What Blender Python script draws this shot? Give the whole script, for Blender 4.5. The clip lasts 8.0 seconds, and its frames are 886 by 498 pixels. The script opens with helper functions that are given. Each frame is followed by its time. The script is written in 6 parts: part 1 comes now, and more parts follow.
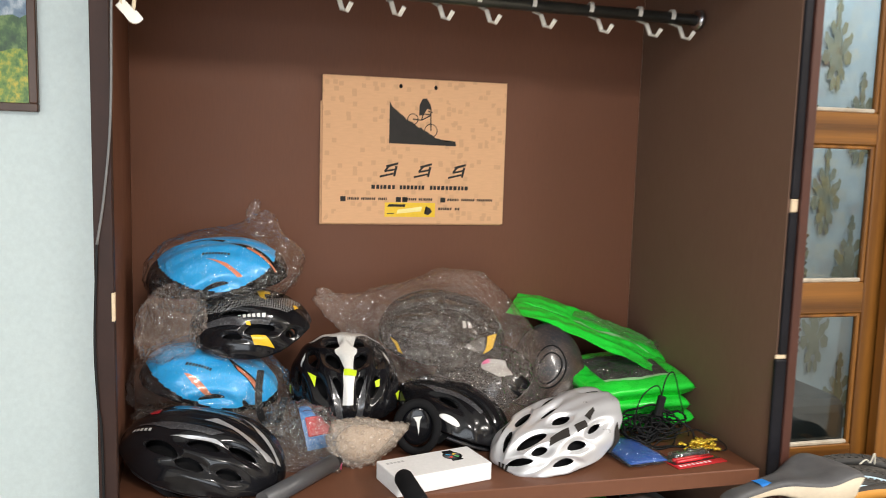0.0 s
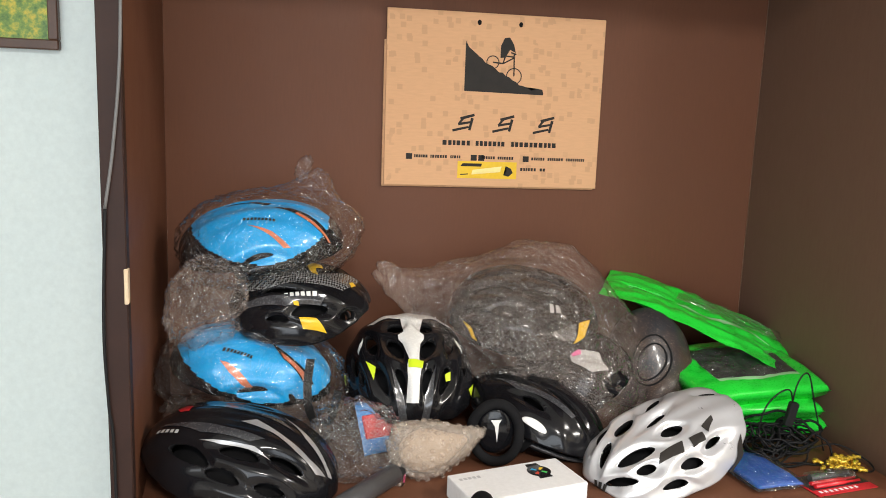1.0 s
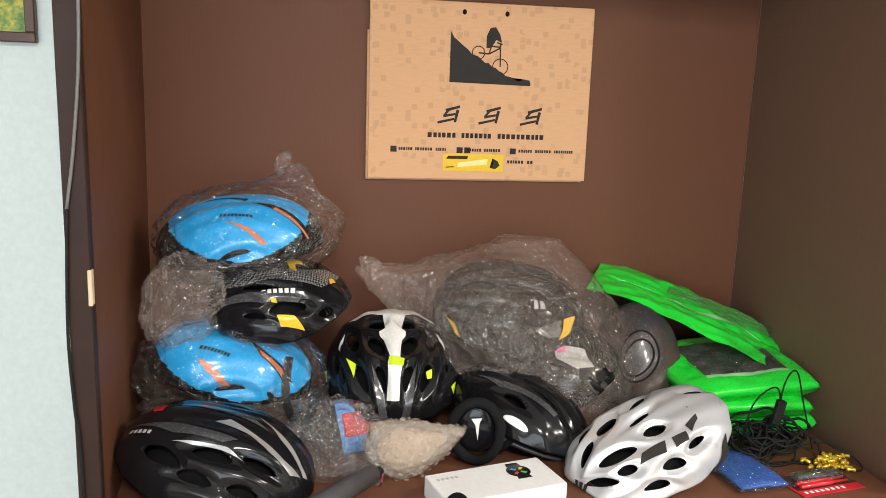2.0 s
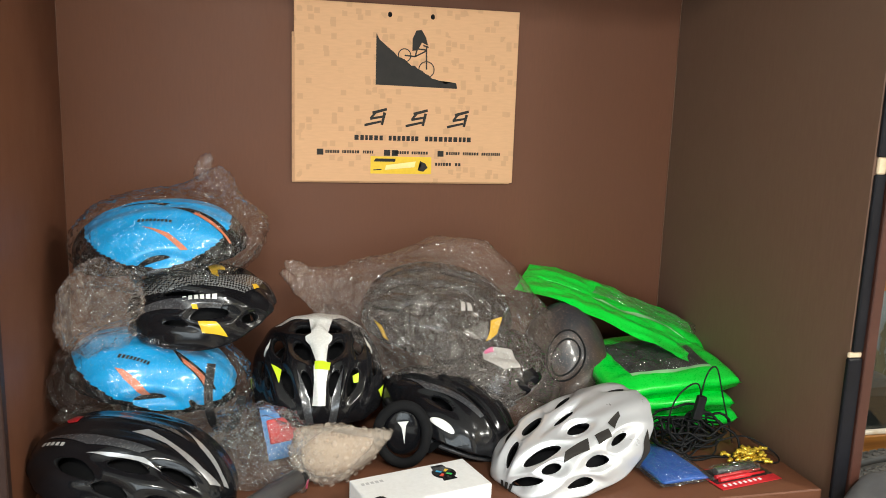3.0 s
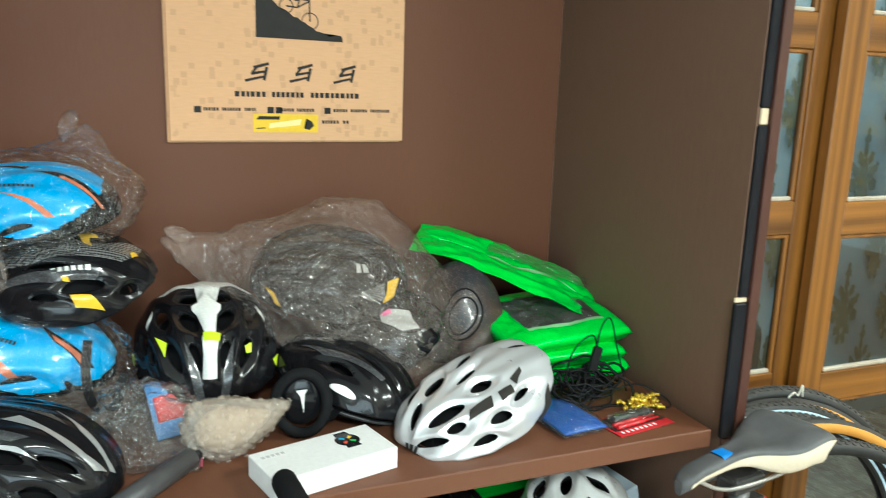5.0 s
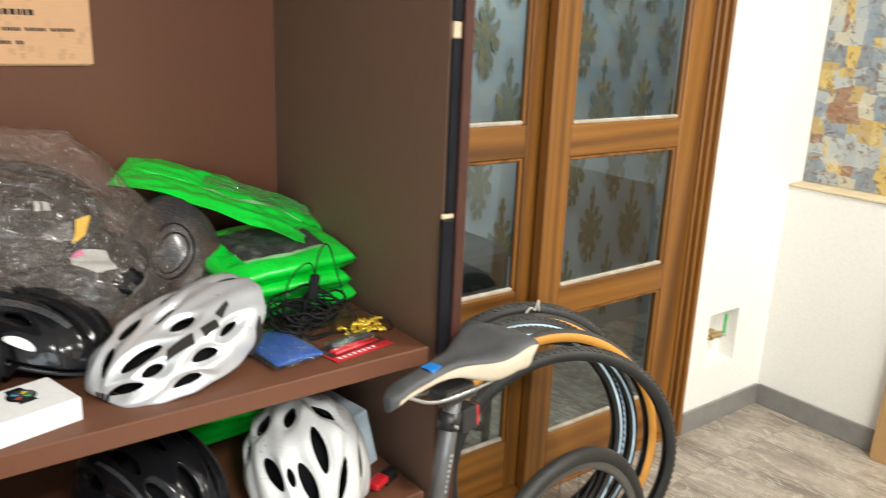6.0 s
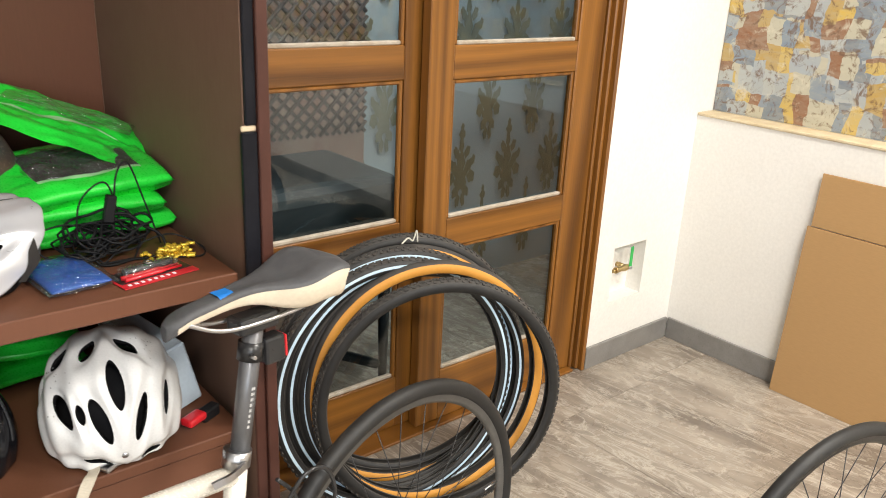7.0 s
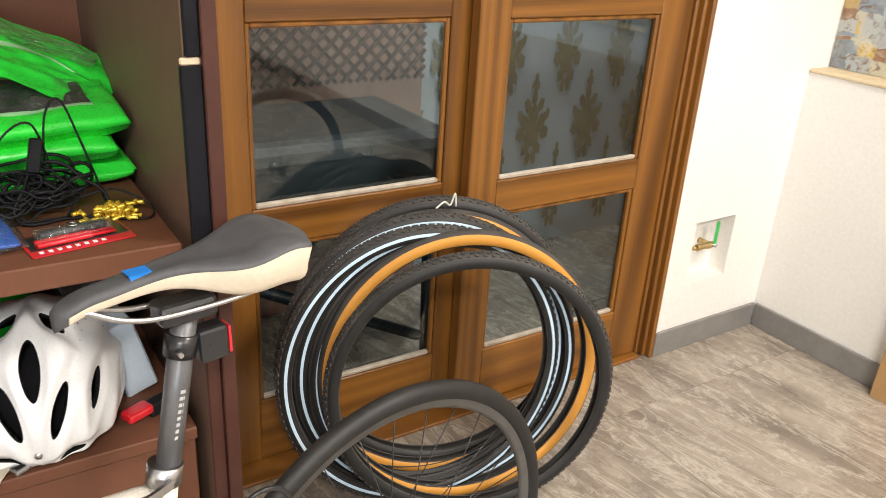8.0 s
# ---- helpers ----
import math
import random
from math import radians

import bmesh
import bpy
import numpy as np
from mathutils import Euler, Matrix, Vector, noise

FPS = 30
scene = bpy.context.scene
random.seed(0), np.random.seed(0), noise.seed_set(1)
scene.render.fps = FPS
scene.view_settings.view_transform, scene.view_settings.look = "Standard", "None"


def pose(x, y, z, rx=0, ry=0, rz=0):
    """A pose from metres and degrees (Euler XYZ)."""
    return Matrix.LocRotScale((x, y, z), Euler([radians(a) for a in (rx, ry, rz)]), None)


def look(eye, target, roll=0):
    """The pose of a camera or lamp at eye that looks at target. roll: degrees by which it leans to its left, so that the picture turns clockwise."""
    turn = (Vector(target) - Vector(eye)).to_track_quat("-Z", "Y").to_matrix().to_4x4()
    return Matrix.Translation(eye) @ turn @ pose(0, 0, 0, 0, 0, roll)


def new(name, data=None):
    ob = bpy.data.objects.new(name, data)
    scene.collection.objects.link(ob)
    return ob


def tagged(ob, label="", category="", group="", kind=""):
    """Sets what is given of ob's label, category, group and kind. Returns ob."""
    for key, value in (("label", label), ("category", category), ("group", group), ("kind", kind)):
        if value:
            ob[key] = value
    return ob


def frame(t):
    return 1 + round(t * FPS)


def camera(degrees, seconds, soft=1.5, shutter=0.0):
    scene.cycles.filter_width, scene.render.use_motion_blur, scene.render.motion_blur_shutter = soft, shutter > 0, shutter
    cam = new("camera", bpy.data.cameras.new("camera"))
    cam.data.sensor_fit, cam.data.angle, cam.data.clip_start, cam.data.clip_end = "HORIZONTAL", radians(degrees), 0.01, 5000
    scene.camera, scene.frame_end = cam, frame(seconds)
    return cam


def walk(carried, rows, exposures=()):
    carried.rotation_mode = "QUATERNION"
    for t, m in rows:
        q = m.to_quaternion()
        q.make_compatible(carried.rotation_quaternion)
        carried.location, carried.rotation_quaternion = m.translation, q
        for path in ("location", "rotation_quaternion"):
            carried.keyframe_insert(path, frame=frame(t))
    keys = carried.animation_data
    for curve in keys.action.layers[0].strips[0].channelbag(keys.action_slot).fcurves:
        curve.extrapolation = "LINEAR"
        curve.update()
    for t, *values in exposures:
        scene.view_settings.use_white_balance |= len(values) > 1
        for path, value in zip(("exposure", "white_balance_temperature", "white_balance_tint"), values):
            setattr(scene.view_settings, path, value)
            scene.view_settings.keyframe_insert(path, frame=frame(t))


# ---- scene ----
cam = camera(58.1, 8.0, 0.5, 0.3)
PATH = [
    (0, (0.443, 0.286, 1.546), (0.939, 2.21, 1.319), 1.6),
    (0.5, (0.44, 0.486, 1.522), (0.879, 2.414, 1.225), 2.2),
    (1, (0.465, 0.57, 1.524), (0.82, 2.511, 1.197), 2.1),
    (1.2, (0.479, 0.582, 1.519), (0.806, 2.528, 1.194), 2.0),
    (2.3, (0.53, 0.587, 1.546), (0.868, 2.522, 1.17), 1.7),
    (2.5, (0.539, 0.584, 1.544), (0.907, 2.515, 1.175), 1.7),
    (3, (0.556, 0.58, 1.544), (1.014, 2.494, 1.186), 1.9),
    (3.5, (0.553, 0.583, 1.543), (1.061, 2.486, 1.196), 2.0),
    (4, (0.536, 0.591, 1.546), (1.064, 2.488, 1.198), 2.0),
    (4.2, (0.525, 0.595, 1.549), (1.06, 2.488, 1.191), 2.0),
    (5.3, (0.554, 0.633, 1.51), (1.425, 2.372, 1.047), 1.9),
    (5.5, (0.575, 0.629, 1.502), (1.531, 2.318, 1.021), 1.9),
    (6, (0.685, 0.595, 1.485), (1.862, 2.116, 0.937), 2.3),
    (6.5, (0.798, 0.558, 1.455), (2.054, 1.988, 0.839), 2.6),
    (7, (0.933, 0.516, 1.425), (2.158, 1.944, 0.747), 2.8),
    (7.5, (1.068, 0.538, 1.398), (2.196, 2.016, 0.663), 3.2),
    (8, (1.212, 0.66, 1.365), (2.228, 2.185, 0.564), 3.5),
]
walk(cam, [(t, look(eye, target, roll)) for t, eye, target, roll in PATH],
     exposures=[(0.0, -0.02, 6500, 10), (2.5, 0.06, 6500, 9), (3.0, 0.10, 6400, 4), (3.5, 0.03, 6150, -4), (4.2, 0.06, 6100, -5), (5.3, 0.25, 5750, -10),
                (5.5, 0.25, 5750, -10), (6.0, 0.10, 6350, 6), (6.5, 0.07, 6450, 9), (8.0, 0.06, 6600, 12)])

# ---------- light ----------
world = bpy.data.worlds.new("world")
scene.world = world
world.use_nodes = True
world.node_tree.nodes["Background"].inputs[0].default_value = (0.9, 0.95, 1.0, 1)
world.node_tree.nodes["Background"].inputs[1].default_value = 0.12


def area_lamp(name, x, y, z, w, d, power, colour, rx=0, ry=0, rz=0):
    lamp = bpy.data.lights.new(name, "AREA")
    lamp.shape, lamp.size, lamp.size_y, lamp.energy, lamp.color = "RECTANGLE", w, d, power, colour
    ob = new(name, lamp)
    ob.matrix_world = pose(x, y, z, rx, ry, rz)
    return ob


LAMPS = [(0.75, -0.9, 2.84, 90), (2.9, 0.6, 2.84, 54), (2.9, -1.2, 2.84, 70)]
for lx, ly, lz, power in LAMPS:
    area_lamp("ceiling_lamp_light", lx, ly, lz - 0.04, 0.5, 0.5, power, (1.0, 0.95, 0.88))
# daylight from the shop front behind the camera
area_lamp("shopfront_daylight", -0.4, -2.4, 1.5, 2.4, 1.8, 75, (0.86, 0.93, 1.0), 90, 0, 0)


# ---------- materials ----------
def material(name, colour, rough=0.5, metal=0.0, spec=0.5):
    m = bpy.data.materials.new(name)
    m.use_nodes = True
    b = m.node_tree.nodes["Principled BSDF"]
    b.inputs["Base Color"].default_value = (*colour, 1)
    b.inputs["Roughness"].default_value = rough
    b.inputs["Metallic"].default_value = metal
    b.inputs["Specular IOR Level"].default_value = spec
    return m


def nodes(m):
    return m.node_tree.nodes, m.node_tree.links, m.node_tree.nodes["Principled BSDF"]


def coords(m, scale=(1, 1, 1), rot=(0, 0, 0), generated=False):
    n, l, b = nodes(m)
    tc, mp = n.new("ShaderNodeTexCoord"), n.new("ShaderNodeMapping")
    l.new(tc.outputs["Generated" if generated else "Object"], mp.inputs[0])
    mp.inputs["Scale"].default_value, mp.inputs["Rotation"].default_value = scale, rot
    return mp.outputs[0]


def noise_node(m, vec, scale, detail=6, rough=0.55, distort=0.0):
    n, l, b = nodes(m)
    t = n.new("ShaderNodeTexNoise")
    l.new(vec, t.inputs["Vector"])
    t.inputs["Scale"].default_value, t.inputs["Detail"].default_value = scale, detail
    t.inputs["Roughness"].default_value, t.inputs["Distortion"].default_value = rough, distort
    return t.outputs["Fac"]


def ramp(m, fac, stops, constant=False):
    n, l, b = nodes(m)
    r = n.new("ShaderNodeValToRGB")
    l.new(fac, r.inputs[0])
    if constant:
        r.color_ramp.interpolation = "CONSTANT"
    e = r.color_ramp.elements
    while len(e) < len(stops):
        e.new(0.5)
    for el, (p, c) in zip(e, stops):
        el.position, el.color = p, (*c, 1)
    return r.outputs[0]


def mix(m, fac, a, b2, mode="MIX"):
    n, l, b = nodes(m)
    x = n.new("ShaderNodeMix")
    x.data_type, x.blend_type = "RGBA", mode
    for val, k in ((fac, 0), (a, 6), (b2, 7)):
        if isinstance(val, (int, float)):
            x.inputs[k].default_value = val
        elif isinstance(val, tuple):
            x.inputs[k].default_value = (*val, 1)
        else:
            l.new(val, x.inputs[k])
    return x.outputs[2]


def bump(m, fac, strength=0.2, dist=0.002):
    n, l, b = nodes(m)
    x = n.new("ShaderNodeBump")
    x.inputs["Strength"].default_value, x.inputs["Distance"].default_value = strength, dist
    l.new(fac, x.inputs["Height"])
    l.new(x.outputs[0], b.inputs["Normal"])


def rough_by(m, fac, lo, hi):
    n, l, b = nodes(m)
    x = n.new("ShaderNodeMapRange")
    x.inputs[3].default_value, x.inputs[4].default_value = lo, hi
    l.new(fac, x.inputs[0])
    l.new(x.outputs[0], b.inputs["Roughness"])


def colour_to(m, out):
    n, l, b = nodes(m)
    l.new(out, b.inputs["Base Color"])


def gloss_share(m, f0, normal=None):
    """How much of a clear sheet's light is mirrored: f0 seen straight on, more at a slant."""
    n, l = m.node_tree.nodes, m.node_tree.links
    lw, pw, mr = n.new("ShaderNodeLayerWeight"), n.new("ShaderNodeMath"), n.new("ShaderNodeMapRange")
    lw.inputs["Blend"].default_value = 0.5
    if normal is not None:
        l.new(normal, lw.inputs["Normal"])
    pw.operation, pw.inputs[1].default_value = "POWER", 4.0
    mr.inputs[3].default_value = f0
    l.new(lw.outputs["Facing"], pw.inputs[0]), l.new(pw.outputs[0], mr.inputs[0])
    return mr.outputs[0]


def worn(name, c1, c2, rough=0.5, scale=6, fine=120, metal=0.0, bumpy=0.08, dist=0.001, stretch=(1, 1, 1), spec=0.5):
    """A surface that varies between two tones at two scales, with fine relief."""
    m = material(name, c1, rough, metal, spec)
    v = coords(m, stretch)
    big, small = noise_node(m, v, scale, 5), noise_node(m, v, fine, 3)
    col = ramp(m, big, [(0.3, c1), (0.7, c2)])
    col = mix(m, 0.35, col, mix(m, small, tuple(0.72 * c for c in c1), tuple(min(1, 1.18 * c) for c in c2)))
    colour_to(m, col)
    rough_by(m, small, max(0.02, rough - 0.08), min(1, rough + 0.1))
    bump(m, small, bumpy, dist)
    return m


def laminate(name="brown_laminate", a=(0.122, 0.048, 0.025), c=(0.154, 0.061, 0.032), e=(0.136, 0.058, 0.034)):
    m = material(name, (0.13, 0.06, 0.04), 0.42)
    v = coords(m, (1, 1, 0.12))
    grain, big = noise_node(m, v, 240, 3), noise_node(m, coords(m), 1.7, 4)
    smudge = noise_node(m, coords(m), 9, 6, 0.7)
    col = mix(m, grain, a, c)
    col = mix(m, ramp(m, big, [(0.35, (0, 0, 0)), (0.7, (1, 1, 1))]), col, e)
    colour_to(m, col)
    rough_by(m, smudge, 0.46, 0.66)
    m.node_tree.nodes["Principled BSDF"].inputs["Specular IOR Level"].default_value = 0.25
    bump(m, grain, 0.12, 0.0006)
    return m


def wood(name, dark, light, along="z", rough=0.33):
    m = material(name, light, rough)
    st = {"z": (9, 9, 0.7), "x": (0.7, 9, 9)}[along]
    n, l, b = nodes(m)
    v = coords(m, st)
    info = n.new("ShaderNodeObjectInfo")
    add = n.new("ShaderNodeVectorMath")
    add.operation = "ADD"
    l.new(v, add.inputs[0])
    mul = n.new("ShaderNodeMath")
    mul.operation, mul.inputs[1].default_value = "MULTIPLY", 37.0
    l.new(info.outputs["Random"], mul.inputs[0])
    l.new(mul.outputs[0], add.inputs[1])
    v = add.outputs[0]
    warp = noise_node(m, v, 0.9, 2, 0.4)
    w = n.new("ShaderNodeTexWave")
    w.wave_type, w.bands_direction = "BANDS", "X" if along == "z" else "Z"
    l.new(v, w.inputs["Vector"])
    w.inputs["Scale"].default_value, w.inputs["Distortion"].default_value = 0.34, 15.0
    w.inputs["Detail"].default_value, w.inputs["Detail Scale"].default_value = 2.0, 0.45
    fine = noise_node(m, coords(m, (220, 220, 6) if along == "z" else (6, 220, 220)), 1.0, 3)
    mid = tuple((a + c) / 2 for a, c in zip(dark, light))
    col = ramp(m, w.outputs["Fac"], [(0.0, dark), (0.25, mid), (0.75, light), (1.0, mid)])
    col = mix(m, 0.45, col, mix(m, fine, tuple(0.6 * c for c in dark), light))
    col = mix(m, 0.25, col, ramp(m, warp, [(0.3, dark), (0.7, light)]))
    colour_to(m, col)
    rough_by(m, fine, rough - 0.06, rough + 0.12)
    bump(m, fine, 0.15, 0.0008)
    return m


LAMINATE = laminate()
# Greyer copy of the laminate: cool daylight on the right panel, put into its colour.
DAYLIT_LAMINATE = laminate("daylit_brown_laminate", (0.136, 0.077, 0.053), (0.172, 0.100, 0.069), (0.156, 0.094, 0.067))
WOOD_V = wood("teak_vertical", (0.050, 0.016, 0.003), (0.345, 0.142, 0.024), "z")
WOOD_H = wood("teak_horizontal", (0.050, 0.016, 0.003), (0.345, 0.142, 0.024), "x")
WHITE_WALL = worn("white_wall_paint", (0.80, 0.78, 0.73), (0.84, 0.82, 0.78), 0.6, 2.0, 90, bumpy=0.1, dist=0.0012)
BLUE_WALL = worn("pale_blue_wall_paint", (0.64, 0.75, 0.76), (0.69, 0.79, 0.79), 0.6, 2.0, 90, bumpy=0.1, dist=0.0012)
CEILING = worn("ceiling_paint", (0.8, 0.8, 0.78), (0.84, 0.84, 0.82), 0.7, 2.0, 90)
BASE_GREY = worn("grey_granite_skirting", (0.175, 0.165, 0.155), (0.26, 0.25, 0.235), 0.3, 14, 160)
MAROON_EDGE = worn("maroon_brown_edge", (0.050, 0.018, 0.012), (0.075, 0.028, 0.020), 0.45, 12, 200, spec=0.3)
BLACK_EDGE = worn("black_edge_band", (0.006, 0.006, 0.008), (0.014, 0.014, 0.018), 0.4, 10, 150, spec=0.12)
BARE_WOOD = worn("bare_chipboard", (0.55, 0.42, 0.28), (0.68, 0.55, 0.38), 0.8, 60, 300)
DARK_EDGE = worn("dark_brown_edge", (0.022, 0.012, 0.010), (0.038, 0.018, 0.014), 0.5, 12, 200, spec=0.2)


# ---------- building ----------
def link_mesh(name, bm, mats, parent=None, label="", smooth=False):
    me = bpy.data.meshes.new(name)
    bmesh.ops.recalc_face_normals(bm, faces=bm.faces)
    bm.to_mesh(me)
    bm.free()
    for m in (mats if isinstance(mats, (list, tuple)) else [mats]):
        me.materials.append(m)
    if smooth:
        for p in me.polygons:
            p.use_smooth = True
    ob = new(name, me)
    if parent:
        ob.parent = parent
    if label:
        tagged(ob, label)
    return ob


def part(name, bm, mat, parent, label="", smooth=False):
    return link_mesh(name, bm, mat, parent, label, smooth)


def thing(name, m, label, category, group="", kind=""):
    e = new(name)
    e.empty_display_size = 0.05
    e.matrix_world = m
    return tagged(e, label, category, group, kind)


def box_bm(x0, x1, y0, y1, z0, z1, bevel=0.0, bm=None, seg=1):
    own = bm is None
    b = bmesh.new()
    vs = [b.verts.new((x, y, z)) for x in (x0, x1) for y in (y0, y1) for z in (z0, z1)]
    for f in ((0, 1, 3, 2), (4, 6, 7, 5), (0, 4, 5, 1), (2, 3, 7, 6), (0, 2, 6, 4), (1, 5, 7, 3)):
        b.faces.new([vs[k] for k in f])
    bmesh.ops.recalc_face_normals(b, faces=b.faces)
    if bevel:
        bmesh.ops.bevel(b, geom=b.edges[:], offset=bevel, segments=seg, affect="EDGES", profile=0.5)
    if own:
        return b
    join(bm, b)
    return bm


def join(bm, other, m=None, mat=None):
    """Adds the bmesh other to bm and frees it."""
    if m is not None:
        bmesh.ops.transform(other, matrix=m, verts=other.verts)
    vmap = [bm.verts.new(v.co) for v in other.verts]
    other.verts.index_update()
    for f in other.faces:
        try:
            nf = bm.faces.new([vmap[v.index] for v in f.verts])
            nf.smooth, nf.material_index = f.smooth, f.material_index if mat is None else mat
        except ValueError:
            pass
    other.free()


def tube_bm(points, radius, sides=10, closed=False, bm=None, caps=True):
    """A tube along points; radius is a number or one for each point."""
    own = bm is None
    bm = bm or bmesh.new()
    pts = [Vector(p) for p in points]
    n = len(pts)
    rings, side = [], None
    for k, p in enumerate(pts):
        a = pts[(k - 1) % n] if closed or k else p
        c = pts[(k + 1) % n] if closed or k < n - 1 else p
        d = (c - a).normalized()
        if side is None:
            side = d.orthogonal().normalized()
        side = (side - d * side.dot(d))
        side = side.normalized() if side.length > 1e-6 else d.orthogonal().normalized()
        up = d.cross(side)
        r = radius[k] if isinstance(radius, (list, tuple)) else radius
        rings.append([bm.verts.new(p + r * (math.cos(t) * side + math.sin(t) * up)) for t in (2 * math.pi * j / sides for j in range(sides))])
    for k in range(n if closed else n - 1):
        a, b = rings[k], rings[(k + 1) % n]
        for j in range(sides):
            f = bm.faces.new((a[j], a[(j + 1) % sides], b[(j + 1) % sides], b[j]))
            f.smooth = True
    if caps and not closed:
        bm.faces.new(rings[0][::-1])
        bm.faces.new(rings[-1])
    return bm


def lathe_bm(profile, steps=48, bm=None, closed=True, mats=None):
    """Turns a profile of (radius, height) about z; closed profiles make rings."""
    bm = bm or bmesh.new()
    n = len(profile)
    cols = []
    for k in range(steps):
        a = 2 * math.pi * k / steps
        cols.append([bm.verts.new((r * math.cos(a), r * math.sin(a), z)) for r, z in profile])
    for k in range(steps):
        a, b = cols[k], cols[(k + 1) % steps]
        for j in range(n if closed else n - 1):
            f = bm.faces.new((a[j], b[j], b[(j + 1) % n], a[(j + 1) % n]))
            f.smooth = True
            if mats:
                f.material_index = mats[j]
    return bm


# ---------- the shell of the room ----------
X0, X1, Y0, WALL_Y, RIGHT_X, CEIL = -2.2, 3.62, -2.8, 2.205, 3.62, 2.85
ROOM = [
    ("wall_north_left", (X0, 0.195, WALL_Y, WALL_Y + 0.2, 0, CEIL), BLUE_WALL, "pale blue painted wall beside the cabinet"),
    ("wall_north_middle", (0.195, 1.56, WALL_Y, WALL_Y + 0.2, 0, CEIL), WHITE_WALL, "white painted wall behind the cabinet"),
    ("wall_north_lintel", (1.56, 3.102, WALL_Y, WALL_Y + 0.2, 2.3, CEIL), WHITE_WALL, "white painted wall over the wooden doors"),
    ("wall_west", (X0 - 0.2, X0, Y0 - 0.2, WALL_Y + 0.2, 0, CEIL), WHITE_WALL, "plain white painted wall"),
    ("wall_south_left", (X0, -1.2, Y0 - 0.2, Y0, 0, CEIL), WHITE_WALL, "plain white painted wall"),
    ("wall_south_right", (1.8, X1 + 0.2, Y0 - 0.2, Y0, 0, CEIL), WHITE_WALL, "plain white painted wall"),
    ("wall_south_lintel", (-1.2, 1.8, Y0 - 0.2, Y0, 2.4, CEIL), WHITE_WALL, "plain white painted wall"),
    ("wall_east_low", (RIGHT_X, RIGHT_X + 0.3, Y0, WALL_Y, 0, 0.922), WHITE_WALL, "white painted low wall under the papered recess"),
    ("wall_east_back", (RIGHT_X + 0.1, RIGHT_X + 0.3, Y0, WALL_Y, 0.922, CEIL), WHITE_WALL, "back of the wall recess"),
]
for nm, d, mt, lb in ROOM:
    tagged(link_mesh(nm, box_bm(*d), mt), lb, "wall", kind="structure")
tagged(link_mesh("ceiling", box_bm(X0 - 0.2, X1 + 0.3, Y0 - 0.2, 4.0, CEIL, CEIL + 0.15), CEILING), "plain white painted ceiling", "ceiling", kind="structure")
# north wall beside the doors, with the niche of the water tap
bm = bmesh.new()
NX0, NX1, NZ0, NZ1 = 3.212, 3.402, 0.245, 0.462
for d in ((3.102, NX0, 0, CEIL), (NX1, 3.92, 0, CEIL), (NX0, NX1, 0, NZ0), (NX0, NX1, NZ1, CEIL)):
    box_bm(d[0], d[1], WALL_Y, WALL_Y + 0.2, d[2], d[3], bm=bm)
box_bm(NX0, NX1, WALL_Y + 0.07, WALL_Y + 0.2, NZ0, NZ1, bm=bm)
tagged(link_mesh("wall_north_right", bm, WHITE_WALL), "cream white painted wall with a square niche", "wall", kind="structure")

# grey skirting
for nm, d in (("baseboard_north", (3.104, RIGHT_X - 0.012, WALL_Y - 0.012, WALL_Y, 0.0, 0.088)),
              ("baseboard_east", (RIGHT_X - 0.012, RIGHT_X, Y0, WALL_Y - 0.012, 0.0, 0.088)),
              ("baseboard_west", (X0, 0.19, WALL_Y - 0.012, WALL_Y, 0.0, 0.088))):
    tagged(link_mesh(nm, box_bm(*d, bevel=0.002), BASE_GREY), "grey stone skirting strip along the wall", "baseboard", kind="structure")

# ledge of the papered recess
LEDGE = worn("yellowed_ledge_edge", (0.55, 0.42, 0.24), (0.70, 0.60, 0.42), 0.6, 18, 120)
tagged(link_mesh("trim_ledge", box_bm(RIGHT_X - 0.006, RIGHT_X + 0.1, Y0, WALL_Y - 0.002, 0.922, 0.934, 0.003), LEDGE),
       "narrow yellowed ledge under the wallpaper", "ledge", kind="structure")


